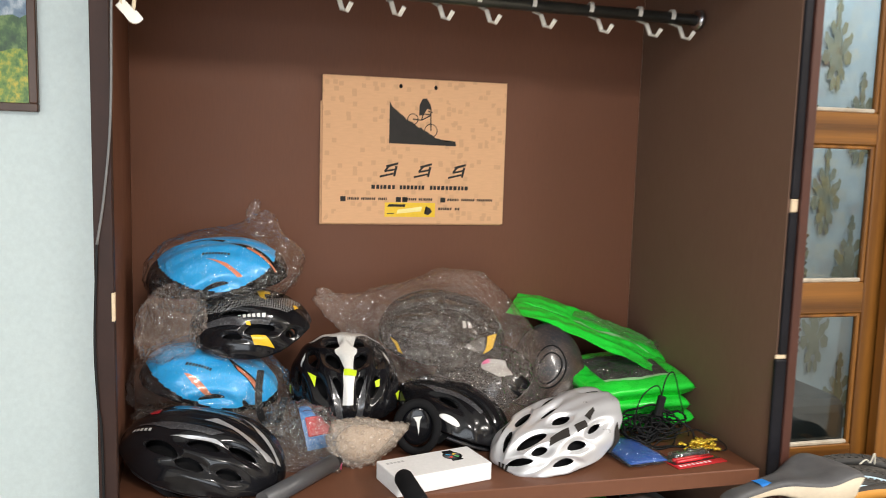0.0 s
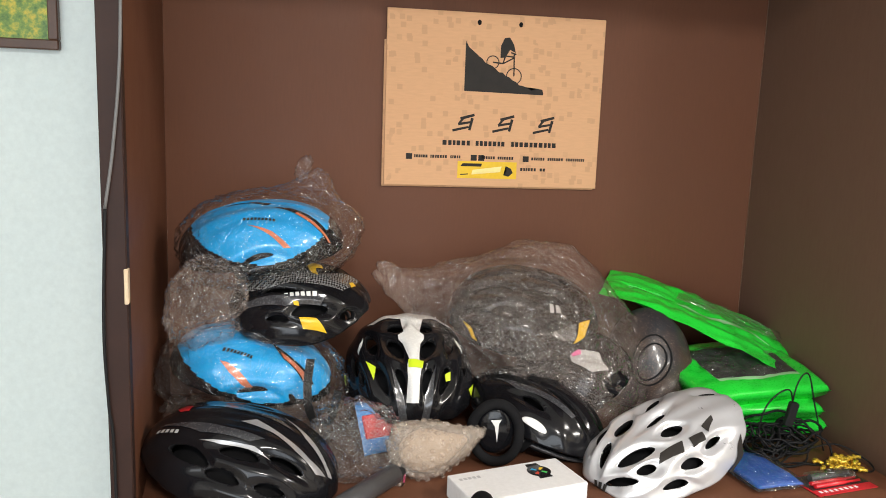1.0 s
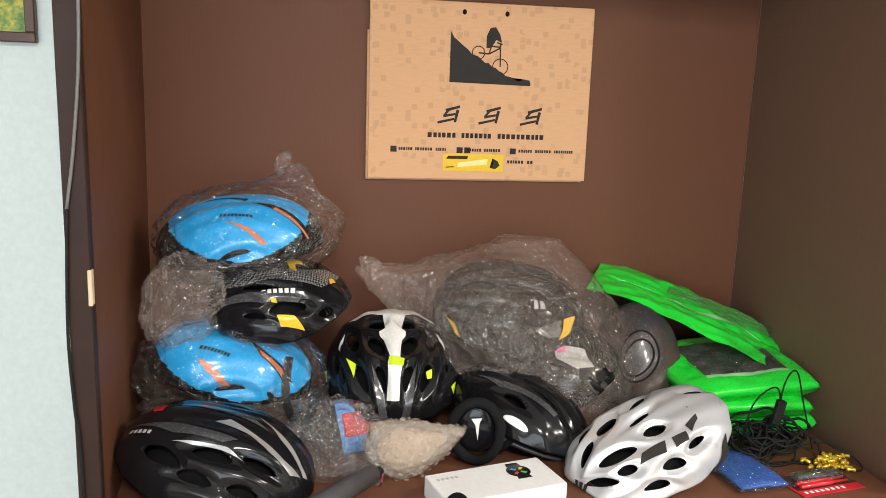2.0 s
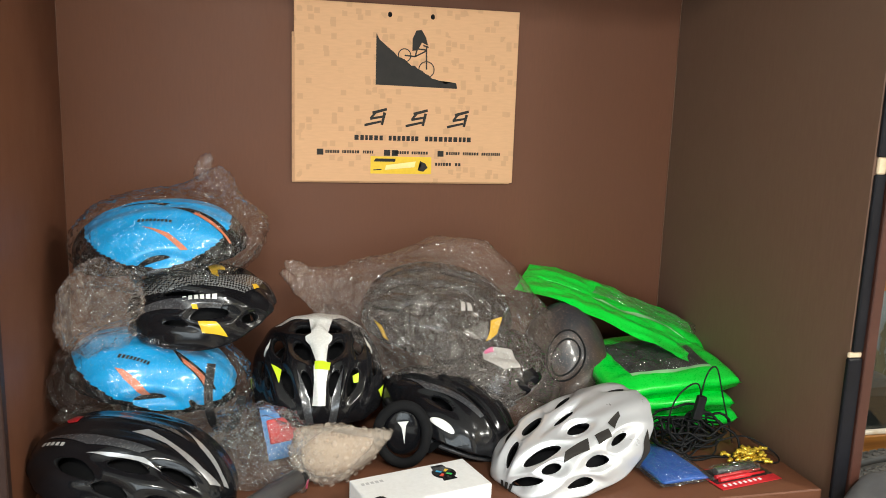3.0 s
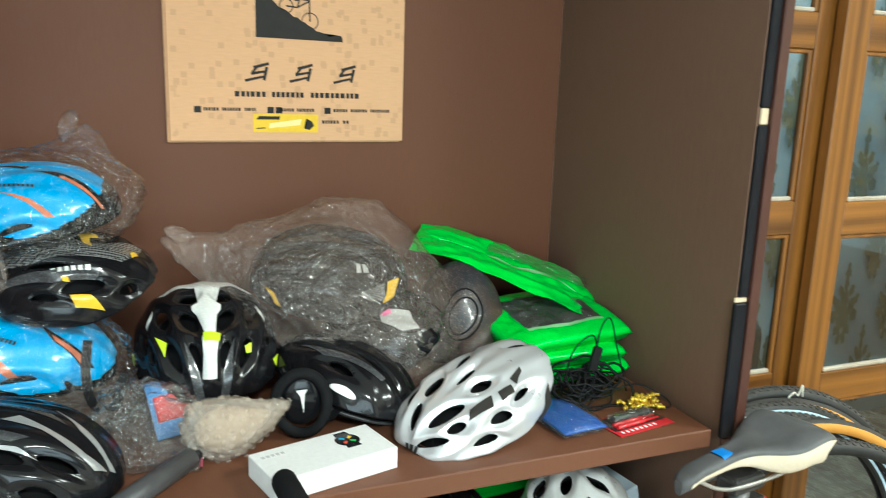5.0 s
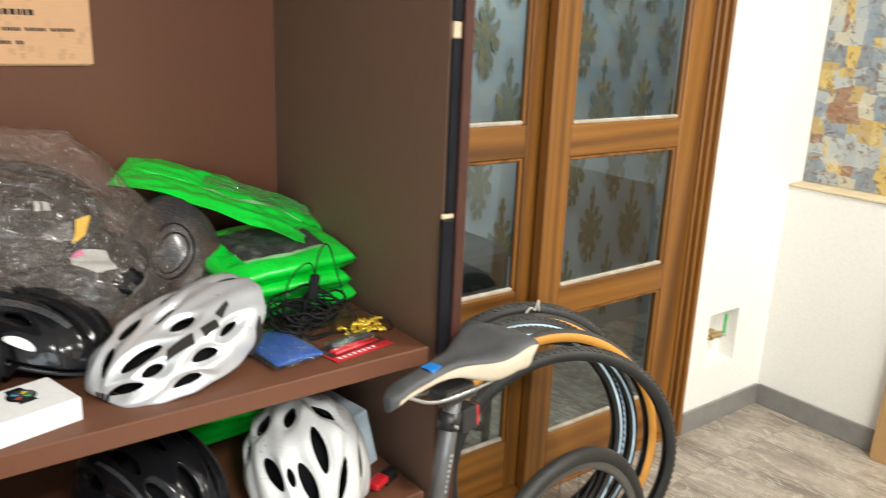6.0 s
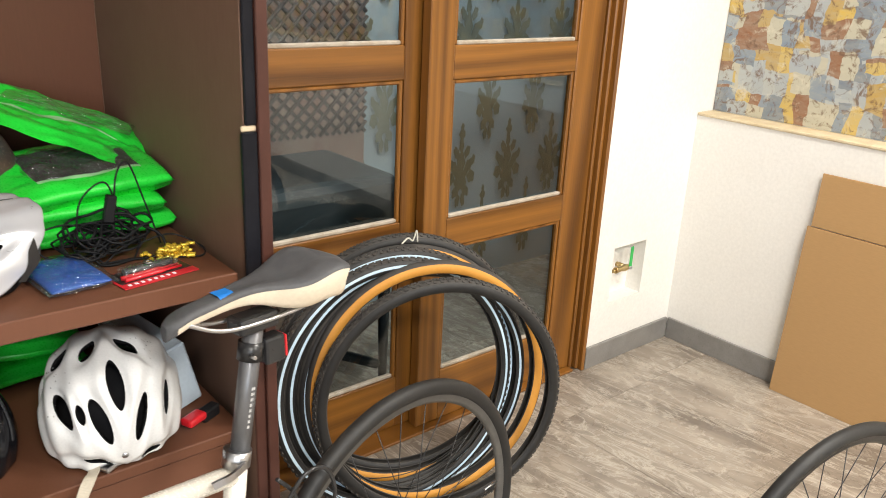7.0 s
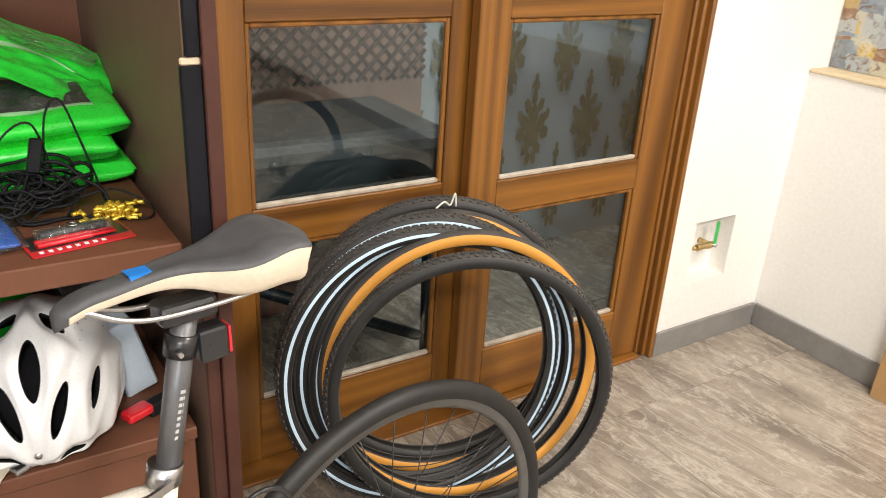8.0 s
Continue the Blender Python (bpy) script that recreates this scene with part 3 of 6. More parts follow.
# ---------- helmets ----------
def helmet_shell(dims, vents, paint, rim=(90, 92, 85), n=2.2, lift=0.0, tail=0.0, size=130, recess=0.006, ribs=0.0012):
    """A vented shell: x forward, z up. Places on it are (mx, my): degrees from the crown towards the front and to the left.
    vents: (mx, my, half length, half width, turn); rim: how far down it reaches in front, at the sides, behind; paint(mx, my) gives the slot."""
    af, ab, b, h = dims
    holes = [(u, v, lu, lv, math.cos(radians(r)), math.sin(radians(r))) for u, v, lu, lv, r in vents]
    metre = radians(1) * 0.115

    def nearest(u, v):
        best = (99.0, None, 9.0)
        for hl in holes:
            du, dv = u - hl[0], v - hl[1]
            p, q = (du * hl[4] + dv * hl[5]) / hl[2], (-du * hl[5] + dv * hl[4]) / hl[3]
            e = (abs(p) ** 1.8 + abs(q) ** 1.8) ** (1 / 1.8)
            d = (e - 1) * hl[3]
            if d < best[0]:
                best = (d, hl, e)
        return best

    def at(u, v, off, d=None):
        th, ph = radians(math.hypot(u, v)), math.atan2(v, u)
        w = Vector((math.sin(th) * math.cos(ph), math.sin(th) * math.sin(ph), math.cos(th)))
        r = (abs(w.x / (af if w.x > 0 else ab)) ** n + abs(w.y / b) ** n + abs(w.z / h) ** n) ** (-1 / n)
        p = w * r
        if p.x < 0:
            q = (p.x / ab) ** 2
            p.z, p.x = p.z + lift * q, p.x - tail * q
        if d is None:
            d = nearest(u, v)[0]
        off += -recess * math.exp(-(max(d, 0) * metre / 0.0065) ** 2) + ribs * math.cos(v * 0.27)
        return p + off * p.normalized()

    grid = []
    for i in range(size + 1):
        row = []
        for j in range(size + 1):
            x, y = 2 * i / size - 1, 2 * j / size - 1
            if abs(x) >= abs(y):
                r, ph = abs(x), (math.pi / 4 * y / x if x else 0.0) + (math.pi if x < 0 else 0)
            else:
                r, ph = abs(y), math.pi / 2 - math.pi / 4 * x / y + (math.pi if y < 0 else 0)
            c = math.cos(ph)
            th = r * (rim[1] + ((rim[0] if c > 0 else rim[2]) - rim[1]) * c * c)
            row.append((th * c, th * math.sin(ph)))
        grid.append(row)
    dead = set()
    mids = {}
    for i in range(size):
        for j in range(size):
            four = (grid[i][j], grid[i + 1][j], grid[i + 1][j + 1], grid[i][j + 1])
            u, v = sum(c[0] for c in four) / 4, sum(c[1] for c in four) / 4
            mids[i, j] = (u, v)
            if nearest(u, v)[0] < 0:
                dead.add((i, j))
    bm = bmesh.new()
    verts = {}
    for i in range(size + 1):
        for j in range(size + 1):
            near = [(a, c) for a in (i - 1, i) for c in (j - 1, j) if 0 <= a < size and 0 <= c < size]
            gone = sum(q in dead for q in near)
            if gone == len(near):
                continue
            u, v = grid[i][j]
            d, hl, e = nearest(u, v)
            if gone and hl and len(near) == 4:
                u, v, d = hl[0] + (u - hl[0]) / e, hl[1] + (v - hl[1]) / e, 0.0
            verts[i, j] = bm.verts.new(at(u, v, 0.0, d))
    for i in range(size):
        for j in range(size):
            if (i, j) not in dead:
                f = bm.faces.new((verts[i, j], verts[i + 1, j], verts[i + 1, j + 1], verts[i, j + 1]))
                f.smooth = True
                f.material_index = paint(*mids[i, j])
    # slivers folded over at the vents' tips
    bm.normal_update()
    side = [f.normal.dot(f.calc_center_median().normalized()) for f in bm.faces]
    sign = 1 if sum(side) > 0 else -1
    bmesh.ops.delete(bm, geom=[f for f, k in zip(bm.faces[:], side) if k * sign < 0.3], context="FACES")
    return bm, at


def bowl_bm(af, ab, b, h, k):
    """A plain half bowl that lines a helmet, k times its size."""
    bm = bmesh.new()
    rows = []
    for i in range(15):
        el = math.pi / 2 * i / 14
        rows.append([bm.verts.new((k * (af if math.cos(az) > 0 else ab) * math.cos(az) * math.cos(el), k * b * math.sin(az) * math.cos(el), k * h * math.sin(el) - 0.012))
                     for az in (2 * math.pi * j / 36 for j in range(36))])
    for i in range(14):
        for j in range(36):
            bm.faces.new((rows[i][j], rows[i][(j + 1) % 36], rows[i + 1][(j + 1) % 36], rows[i + 1][j])).smooth = True
    return bm


def ribbon_bm(points, width, thick=0.0015, side=(0, 0, 1)):
    bm = bmesh.new()
    sd = Vector(side).normalized()
    prev = None
    pts = [Vector(p) for p in points]
    for k, p in enumerate(pts):
        d = (pts[min(k + 1, len(pts) - 1)] - pts[max(k - 1, 0)]).normalized()
        w = (sd - d * sd.dot(d)).normalized() * width / 2
        nrm = d.cross(w).normalized() * thick / 2
        ring = [bm.verts.new(p + a * w + c * nrm) for a, c in ((1, 1), (-1, 1), (-1, -1), (1, -1))]
        if prev:
            for j in range(4):
                bm.faces.new((prev[j], prev[(j + 1) % 4], ring[(j + 1) % 4], ring[j]))
        else:
            bm.faces.new(ring)
        prev = ring
    bm.faces.new(prev[::-1])
    return bm


def smooth_path(points, n=8):
    """Catmull-Rom through points."""
    p = [Vector(q) for q in points]
    p = [2 * p[0] - p[1]] + p + [2 * p[-1] - p[-2]]
    out = []
    for k in range(1, len(p) - 2):
        for j in range(n):
            t = j / n
            a, b, c, d = p[k - 1:k + 3]
            out.append(0.5 * (2 * b + (c - a) * t + (2 * a - 5 * b + 4 * c - d) * t * t + (3 * b - a - 3 * c + d) * t ** 3))
    return out + [p[-2]]


def turn(x, y, z, yaw, pitch=0, roll=0):
    """A pose: yaw about z, then pitch nose down, then roll left side up, in degrees."""
    return pose(x, y, z, 0, 0, yaw) @ pose(0, 0, 0, 0, pitch, 0) @ pose(0, 0, 0, roll, 0, 0)


def mirrored(vents):
    return vents + [(u, -v, lu, lv, -r) for u, v, lu, lv, r in vents if abs(v) > 2]


SILVER_VENTS = [(-62, -6, 6.5, 3.2, 140), (-14, -38, 22, 5.0, -164), (13, -8, 21, 4.2, -169), (16, 20, 17, 8.0, 171), (42, -26, 16, 6.5, -149),
                (60, 15, 15, 5.2, 145), (70, -12, 10, 3.4, -144), (55, -42, 15, 4.0, -135), (63, 29, 8, 3.4, 130), (-19, 54, 14, 3.6, -166),
                (25, 60, 17, 5.0, 157), (78, 16, 14, 2.6, 117), (53, 59, 15, 3.4, 140), (-35, -68, 14, 4.0, 10), (20, -68, 14, 4.0, -10)]
WHITE_VENTS = [(17, 7, 22, 6.2, 8), (28, -35, 18, 5.8, 22), (44, -6, 19, 6.0, 20), (36, -20, 8, 3.1, 12), (-26, -38, 12, 6.0, 149), (-20, -13, 12, 5.0, 159),
               (-20, 16, 13, 4.0, 42), (43, 25, 19, 4.2, 168), (24, 50, 17, 4.2, 175), (76, -14, 15, 2.0, 66), (73, 36, 12, 2.2, 118), (-16, -64, 11, 4.0, 160)]
SPINE_VENTS = mirrored([(-24, 15, 9, 7.0, 60), (8, 17, 15, 6.5, -25), (44, 13, 12, 4.2, -14), (-6, 41, 17, 5.0, -10), (40, 31, 15, 4.4, -22), (9, 62, 16, 4.2, -13), (30, 52, 10, 2.4, -20)])
CARBON_VENTS = [(35, 51, 13, 3.6, 158), (-18, 62, 21, 5.6, -163), (-60, 50, 10, 4.4, -136), (-40, -8, 15, 4.4, -134), (14, 43, 26, 3.0, 173), (20, 72, 16, 2.8, 170), (0, -45, 22, 5, 0)]
NEON_VENTS = [(-37, -43, 20, 5.6, -30), (4, -40, 18, 5.0, 0), (42, -32, 14, 3.4, 11), (-5, -60, 18, 4.6, -8), (40, -55, 14, 4.0, 20), (-6, 26, 22, 5, 0), (40, 30, 16, 4, -10)]
SIDE_VENTS = mirrored([(38, 0, 20, 5.0, 0), (-18, 0, 22, 5.0, 0), (36, 26, 20, 5.0, -10), (-14, 28, 22, 5.0, 0), (20, 52, 18, 5.5, -8), (-28, 54, 16, 5.0, 6)])
CITY_VENTS = mirrored([(30, 20, 20, 3.6, -8), (-24, 22, 18, 3.6, 6), (14, 50, 16, 3.8, -6)])
BLUE_VENTS = [(34, -14, 16, 3.0, 10), (2, -8, 18, 2.6, -20), (10, 78, 22, 3.0, 4), (-48, 70, 8, 3.0, 0)]


def helmet(label, m, dims, vents, mats, paint, straps=True, **kw):
    """A cycling helmet: outer shell, foam liner, retention ring and chin straps."""
    af, ab, b, h = dims
    e = thing("helmet", m, label, "helmet", "helmets in the cabinet")
    bm, at = helmet_shell(dims, vents, paint, **kw)
    bm.normal_update()
    sh = link_mesh("shell", bm, mats + [FOAM], e)
    mod = sh.modifiers.new("thickness", "SOLIDIFY")
    mod.thickness, mod.offset, mod.material_offset, mod.material_offset_rim = 0.009, -1.0, len(mats), len(mats)
    part("liner", bowl_bm(af, ab, b, h, 0.80), FOAM, e, "black foam liner")
    ring = [(0.86 * (af if math.cos(a) > 0 else ab) * math.cos(a), 0.84 * b * math.sin(a), -0.004) for a in (2 * math.pi * k / 40 for k in range(40))]
    part("retention_ring", tube_bm(ring, 0.004, 6, True), DARK_GREY, e)
    if straps:
        for sg in (1, -1):
            pts = smooth_path([(0.05, sg * b * 0.8, 0.01), (0.035, sg * b * 0.86, -0.018), (0.0, sg * b * 0.6, -0.026), (-0.03, sg * b * 0.8, -0.016), (-0.07, sg * b * 0.75, 0.0)])
            part("strap", ribbon_bm(pts, 0.014, 0.0016, (1, 0.2 * sg, 0.3)), WEBBING, e)
    return e, at


def plain(u, v):
    return 0


def patch(name, at, outline, mat, parent, label="", off=0.0012):
    """A painted or stuck patch that follows the shell inside its outline."""
    bm = bmesh.new()
    bm.faces.new([bm.verts.new((u, v, 0)) for u, v in outline])
    bmesh.ops.triangulate(bm, faces=bm.faces)
    for _ in range(4):
        long = [e for e in bm.edges if e.calc_length() > 3.5]
        if long:
            bmesh.ops.subdivide_edges(bm, edges=long, cuts=1)
            bmesh.ops.triangulate(bm, faces=[f for f in bm.faces if len(f.verts) > 3])
    for v in bm.verts:
        v.co = at(v.co.x, v.co.y, off)
    for f in bm.faces:
        f.smooth = True
    return part(name, bm, mat, parent, label)


def bar_letters(at, p, q, cells, high, mat, parent, label=""):
    """Lettering that cannot be kept: a row of slanted bars from p to q on a shell."""
    p, q = Vector((*p, 0)), Vector((*q, 0))
    step = (q - p) / cells
    up = Vector((-step.y, step.x, 0)).normalized() * high
    bm = bmesh.new()
    for k in range(cells):
        a = p + step * k
        quad = [a, a + step * 0.68, a + step * 0.68 + up, a + up]
        vs = [bm.verts.new(at(c.x, c.y, 0.0016)) for c in quad]
        bm.faces.new(vs)
    return part("lettering", bm, mat, parent, label)


# silver helmet at the front of the shelf
h1, at1 = helmet("shiny silver cycling helmet with many oval vents, on the shelf", turn(1.077, 1.755, 0.975, 205, 10, -6), (0.162, 0.158, 0.100, 0.076),
                 SILVER_VENTS, [SILVER], plain, rim=(88, 90, 70), n=2.25, lift=0.026, tail=0.02, size=170, recess=0.008, ribs=0.0012)
for pts in ([(54, 35), (47, 30), (20, 37), (28, 46)], [(11, 39), (-11, 40), (-7, 49), (15, 49)], [(-17, 34), (-37, 26), (-35, 32), (-17, 43)]):
    patch("side_mark", at1, pts, INK, h1, "black slanted logo bar")
bar_letters(at1, (84, 6), (84, -8), 3, 4, INK, h1)
# The dark inside at the helmet's rear is painted onto the shell.
patch("rear_shade", at1, [(-52, 50), (-44, 62), (-38, 76), (-30, 84), (-40, 84), (-56, 66)], INK, h1, "dark patch painted for the shaded rear opening")


# blue helmets of the stack
def blue_paint(u, v):
    return 1 if math.hypot(u, v) > 76 - 10 * math.cos(2 * math.atan2(v, u)) else 0


ORANGE_PAINT = gloss_paint("orange_red_stripe", (0.6, 0.16, 0.07), (0.66, 0.2, 0.1), 0.3)
h2, at2 = helmet("sky blue and black helmet in a clear bag, topping a stack", turn(0.403, 1.985, 1.283, 184, 4, -9), (0.141, 0.141, 0.103, 0.084),
                 BLUE_VENTS, [BLUE_SHELL, BLACK_SHELL], blue_paint, rim=(93, 92, 88))
patch("rear_stripe", at2, [(-13, 16), (-32, 16), (-52, 26), (-70, 35), (-66, 42), (-50, 34), (-31, 25)], BLACK_SHELL, h2, "black rear stripe")
patch("rear_line", at2, [(-36, 24), (-52, 31), (-68, 40), (-66, 42), (-50, 34), (-34, 27)], ORANGE_PAINT, h2, "orange line", 0.0022)
patch("side_flash", at2, [(16, 44), (-10, 54), (-30, 67), (-22, 69), (-6, 57)], ORANGE_PAINT, h2, "orange red flash")
patch("top_slot", at2, [(43, -15), (24, -14), (-14, 4), (-8, 10), (24, -4), (42, -8)], BLACK_SHELL, h2, "black top groove")
bar_letters(at2, (20, 37), (-15, 43), 9, 4.0, INK, h2)
h3, at3 = helmet("sky blue helmet in crinkled clear film under a black one", turn(0.387, 1.94, 1.073, 190, -14, -12), (0.139, 0.139, 0.098, 0.078),
                 BLUE_VENTS, [BLUE_SHELL, BLACK_SHELL], lambda u, v: 1 if math.hypot(u, v) > 84 - 6 * math.cos(2 * math.atan2(v, u)) else 0, rim=(93, 92, 88))
patch("rear_stripe", at3, [(-4, 20), (-20, 29), (-51, 42), (-58, 46), (-46, 52), (-21, 40)], BLACK_SHELL, h3, "black rear stripe")
patch("rear_line", at3, [(-18, 32), (-50, 46), (-46, 51), (-21, 39)], ORANGE_PAINT, h3, "orange line", 0.0022)
patch("side_flash", at3, [(46, 44), (39, 48), (10, 76), (20, 76), (38, 58)], ORANGE_PAINT, h3, "orange red flash")
bar_letters(at3, (45, 34), (15, 48), 9, 4.0, INK, h3)
lst = part("loose_strap", ribbon_bm(smooth_path([(0.485, 1.868, 1.118), (0.480, 1.852, 1.075), (0.484, 1.846, 1.035), (0.500, 1.848, 1.012), (0.520, 1.856, 1.020), (0.532, 1.87, 1.060)]), 0.014, 0.0016, (1, 0, 0.2)), WEBBING, h3, "black chin strap hanging in a loop")
lst.matrix_local = h3.matrix_basis.inverted()

# black helmet with carbon print and yellow patches
h4, at4 = helmet("black helmet with carbon print and yellow patches, in the stack", turn(0.458, 1.965, 1.172, 178, -4, -8), (0.113, 0.113, 0.102, 0.091),
                 CARBON_VENTS, [BLACK_SHELL], plain, rim=(95, 100, 80), tail=0.02, lift=0.015)
patch("carbon_print", at4, [(58, 25), (34, 19), (-2, 6), (-16, 16), (-42, 2), (-62, -15), (-54, 17), (-44, 32), (-20, 34), (32, 38), (53, 33)], CARBON, h4, "black and white checked print")
for pts in ([(-3, -8), (-16, -10), (-25, 2), (-18, 7), (-20, 22), (-14, 19), (-10, 6)], [(-7, 71), (-26, 68), (-43, 77), (-14, 81)], [(-48, 18), (-52, 12), (-55, 16), (-50, 24)], [(2, 56), (-4, 56), (-6, 60), (0, 60)]):
    patch("yellow_patch", at4, pts, YELLOW, h4, "yellow painted patch", 0.0024)
patch("grey_band", at4, [(60, 42), (16, 50), (-30, 44), (-28, 55), (10, 61), (56, 50)], GREY_SHELL, h4, "glossy grey band")
bar_letters(at4, (11, 53), (-24, 47), 6, 5, WHITE_PAINT, h4)

# black helmet with a white spine, facing out of the cabinet
h5, at5 = helmet("glossy black helmet with white spine and neon yellow flashes", turn(0.664, 1.972, 1.040, -92, 26, 0), (0.128, 0.136, 0.118, 0.102),
                 SPINE_VENTS, [BLACK_SHELL], plain, rim=(80, 88, 88), n=2.35, size=150)
patch("white_spine", at5, [(-48, -16), (-52, 8), (-50, 30), (-36, 44), (-34, 40), (-38, 26), (-36, 14), (-12, 9), (-8, 13), (-3, 13), (4, 9), (24, 6), (30, 8), (44, 5), (62, 4), (62, -8), (44, -6), (30, -6), (24, -4),
                           (4, -9), (-3, -13), (-8, -13), (-12, -7), (-36, -8), (-38, -18), (-34, -34), (-38, -40), (-42, -30)], WHITE_PAINT, h5, "scuffed white spine stripe")
for pts in ([(17, -44), (26, -36), (38, -38)], [(36, 30), (31, 37), (40, 36), (42, 31)], [(10, -78), (13, -70), (27, -70)], [(38, 60), (28, 68), (42, 66)], [(25, -5), (26, 10), (34, 8), (33, -5)]):
    patch("neon_flash", at5, pts, NEON, h5, "neon yellow flash", 0.0024)
for sg in (1, -1):
    patch("white_flash", at5, [(-2, 53 * sg), (-22, 47 * sg), (-6, 49 * sg), (4, 52 * sg)], WHITE_PAINT, h5, "white flash")
    patch("grey_streak", at5, [(24, 22 * sg), (30, 21 * sg), (56, 11 * sg), (76, 7 * sg), (76, 15 * sg), (50, 18 * sg)], GREY_SHELL, h5, "glossy grey streak")

# large black helmet at the front
h6, at6 = helmet("large glossy black helmet with grey streaks, at the shelf's edge", turn(0.383, 1.745, 0.975, -14, 10, 6), (0.146, 0.158, 0.106, 0.104),
                 NEON_VENTS, [BLACK_SHELL], plain, rim=(86, 88, 80), size=150)
patch("streak_and_highlight", at6, [(-5, -12), (6, -6), (34, -14), (52, -18), (68, -16), (61, -23), (42, -21), (23, -15)], DULL_GREY, h6, "pale grey streak, lightened for highlights")
patch("streak_and_highlight", at6, [(24, 11), (41, 2), (65, -8), (74, -9), (70, -13), (44, -4)], DULL_GREY, h6, "pale grey streak, lightened for highlights")
patch("grey_band", at6, [(-64, -12), (-48, -16), (-14, -22), (19, -24), (9, -30), (-30, -28)], GREY_SHELL, h6, "dark grey band")
# One more streak, painted for the highlights on the gloss.
patch("streak_and_highlight", at6, [(-30, -34), (-8, -33), (14, -32), (30, -36), (10, -35), (-14, -36)], DULL_GREY, h6, "pale grey streak, lightened for highlights")
patch("grey_band", at6, [(-44, 6), (-12, 8), (20, 4), (36, -4), (18, -1), (-14, 2)], GREY_SHELL, h6, "dark grey band")
patch("red_label", at6, [(-60, 12), (-53, 13), (-46, 6), (-46, -3), (-52, -2)], RED, h6, "small red label")
bar_letters(at6, (-62, -20), (-45, -27), 5, 2.6, PALE_PAINT, h6)

# black helmet behind, with an oval badge
h7, at7 = helmet("plain gloss black helmet lying among the others", turn(0.880, 1.885, 0.978, -50, 12, -14), (0.134, 0.144, 0.104, 0.095),
                 CITY_VENTS, [BLACK_SHELL], plain, rim=(86, 86, 80))
oval = [(32 + 15 * math.cos(a), -64 + 5 * math.cos(a) - 4 * math.sin(a)) for a in (2 * math.pi * k / 24 for k in range(24))]
patch("oval_badge", at7, oval, WHITE_PAINT, h7, "white oval badge")
patch("badge_face", at7, [(32 + (u - 32) * 0.86, -64 + (v + 64) * 0.84) for u, v in oval], PAPER_WHITE, h7, "", 0.002)
bar_letters(at7, (42, -59), (22, -66), 4, 3.6, INK, h7)
patch("grey_streak", at7, [(-40, -40), (-10, -48), (20, -40), (50, -30), (50, -25), (18, -33), (-12, -40)], GREY_SHELL, h7, "glossy grey streak")

# helmets in the big bag
h8, at8 = helmet("black and carbon helmet with yellow patch inside a dusty plastic bag", turn(0.893, 2.035, 1.136, 165, -8, -16), (0.143, 0.148, 0.110, 0.106),
                 SIDE_VENTS, [BLACK_SHELL], plain, rim=(95, 98, 88))
patch("carbon_print", at8, [(-34, 62), (-52, 38), (-60, 50), (-48, 60)], CARBON, h8, "black and white checked print")
for pts in ([(-54, 36), (-62, 24), (-66, 39), (-60, 53)], [(66, 47), (60, 56), (56, 72), (62, 66)]):
    patch("yellow_patch", at8, pts, YELLOW, h8, "yellow painted patch", 0.0024)
for pts in ([(-22, 36), (-26, 34), (-28, 43), (-24, 45)], [(-28, 34), (-32, 32), (-35, 40), (-30, 42)]):
    patch("pale_mark", at8, pts, PALE_PAINT, h8)
h9, at9 = helmet("black helmet with pale rear and pink mark inside a plastic bag", turn(0.985, 1.985, 1.035, 150, 6, -22), (0.115, 0.120, 0.098, 0.085),
                 CITY_VENTS, [BLACK_SHELL], plain, rim=(86, 90, 80), size=100)
patch("pale_panel", at9, [(-5, 14), (-40, 10), (-52, 28), (-36, 38), (-12, 32)], PALE_PAINT, h9, "pale grey rear panel")
patch("pink_mark", at9, [(-6, 14), (-16, 8), (-22, 18), (-12, 24)], PINK, h9, "pink mark", 0.0024)
h10, at10 = helmet("speckled bronze and grey helmet behind the green pouches", turn(1.160, 2.01, 0.985, 20, 0, -8), (0.085, 0.085, 0.095, 0.177),
                   [], [SPECKLE], plain, rim=(95, 98, 90), size=90)
for k, (ru, rv) in enumerate(((22, 18), (17, 12))):
    loop = [at10(-30 + ru * math.cos(a), -36 + rv * math.sin(a), 0.002) for a in (2 * math.pi * k / 40 for k in range(40))]
    part("piping", tube_bm(loop, 0.0018, 6, True), WEBBING, h10, "thin black piping")

# helmets on the lower shelf
h11, at11 = helmet("scuffed white helmet with large oval vents on the lower shelf", turn(1.271, 1.722, 0.714, -108, 26, 2), (0.124, 0.134, 0.108, 0.117),
                   WHITE_VENTS, [WHITE_SHELL], plain, rim=(84, 88, 85), n=2.3, size=170, ribs=0.0020)
part("screw", lathe_bm([(0.0, 0.002), (0.0045, 0.0015), (0.005, -0.003)], 16, closed=False), STEEL, h11).matrix_local = Matrix.Translation(at11(72, 10, 0.001)) @ pose(0, 0, 0, 0, 80, 0)
scuff = random.Random(12)
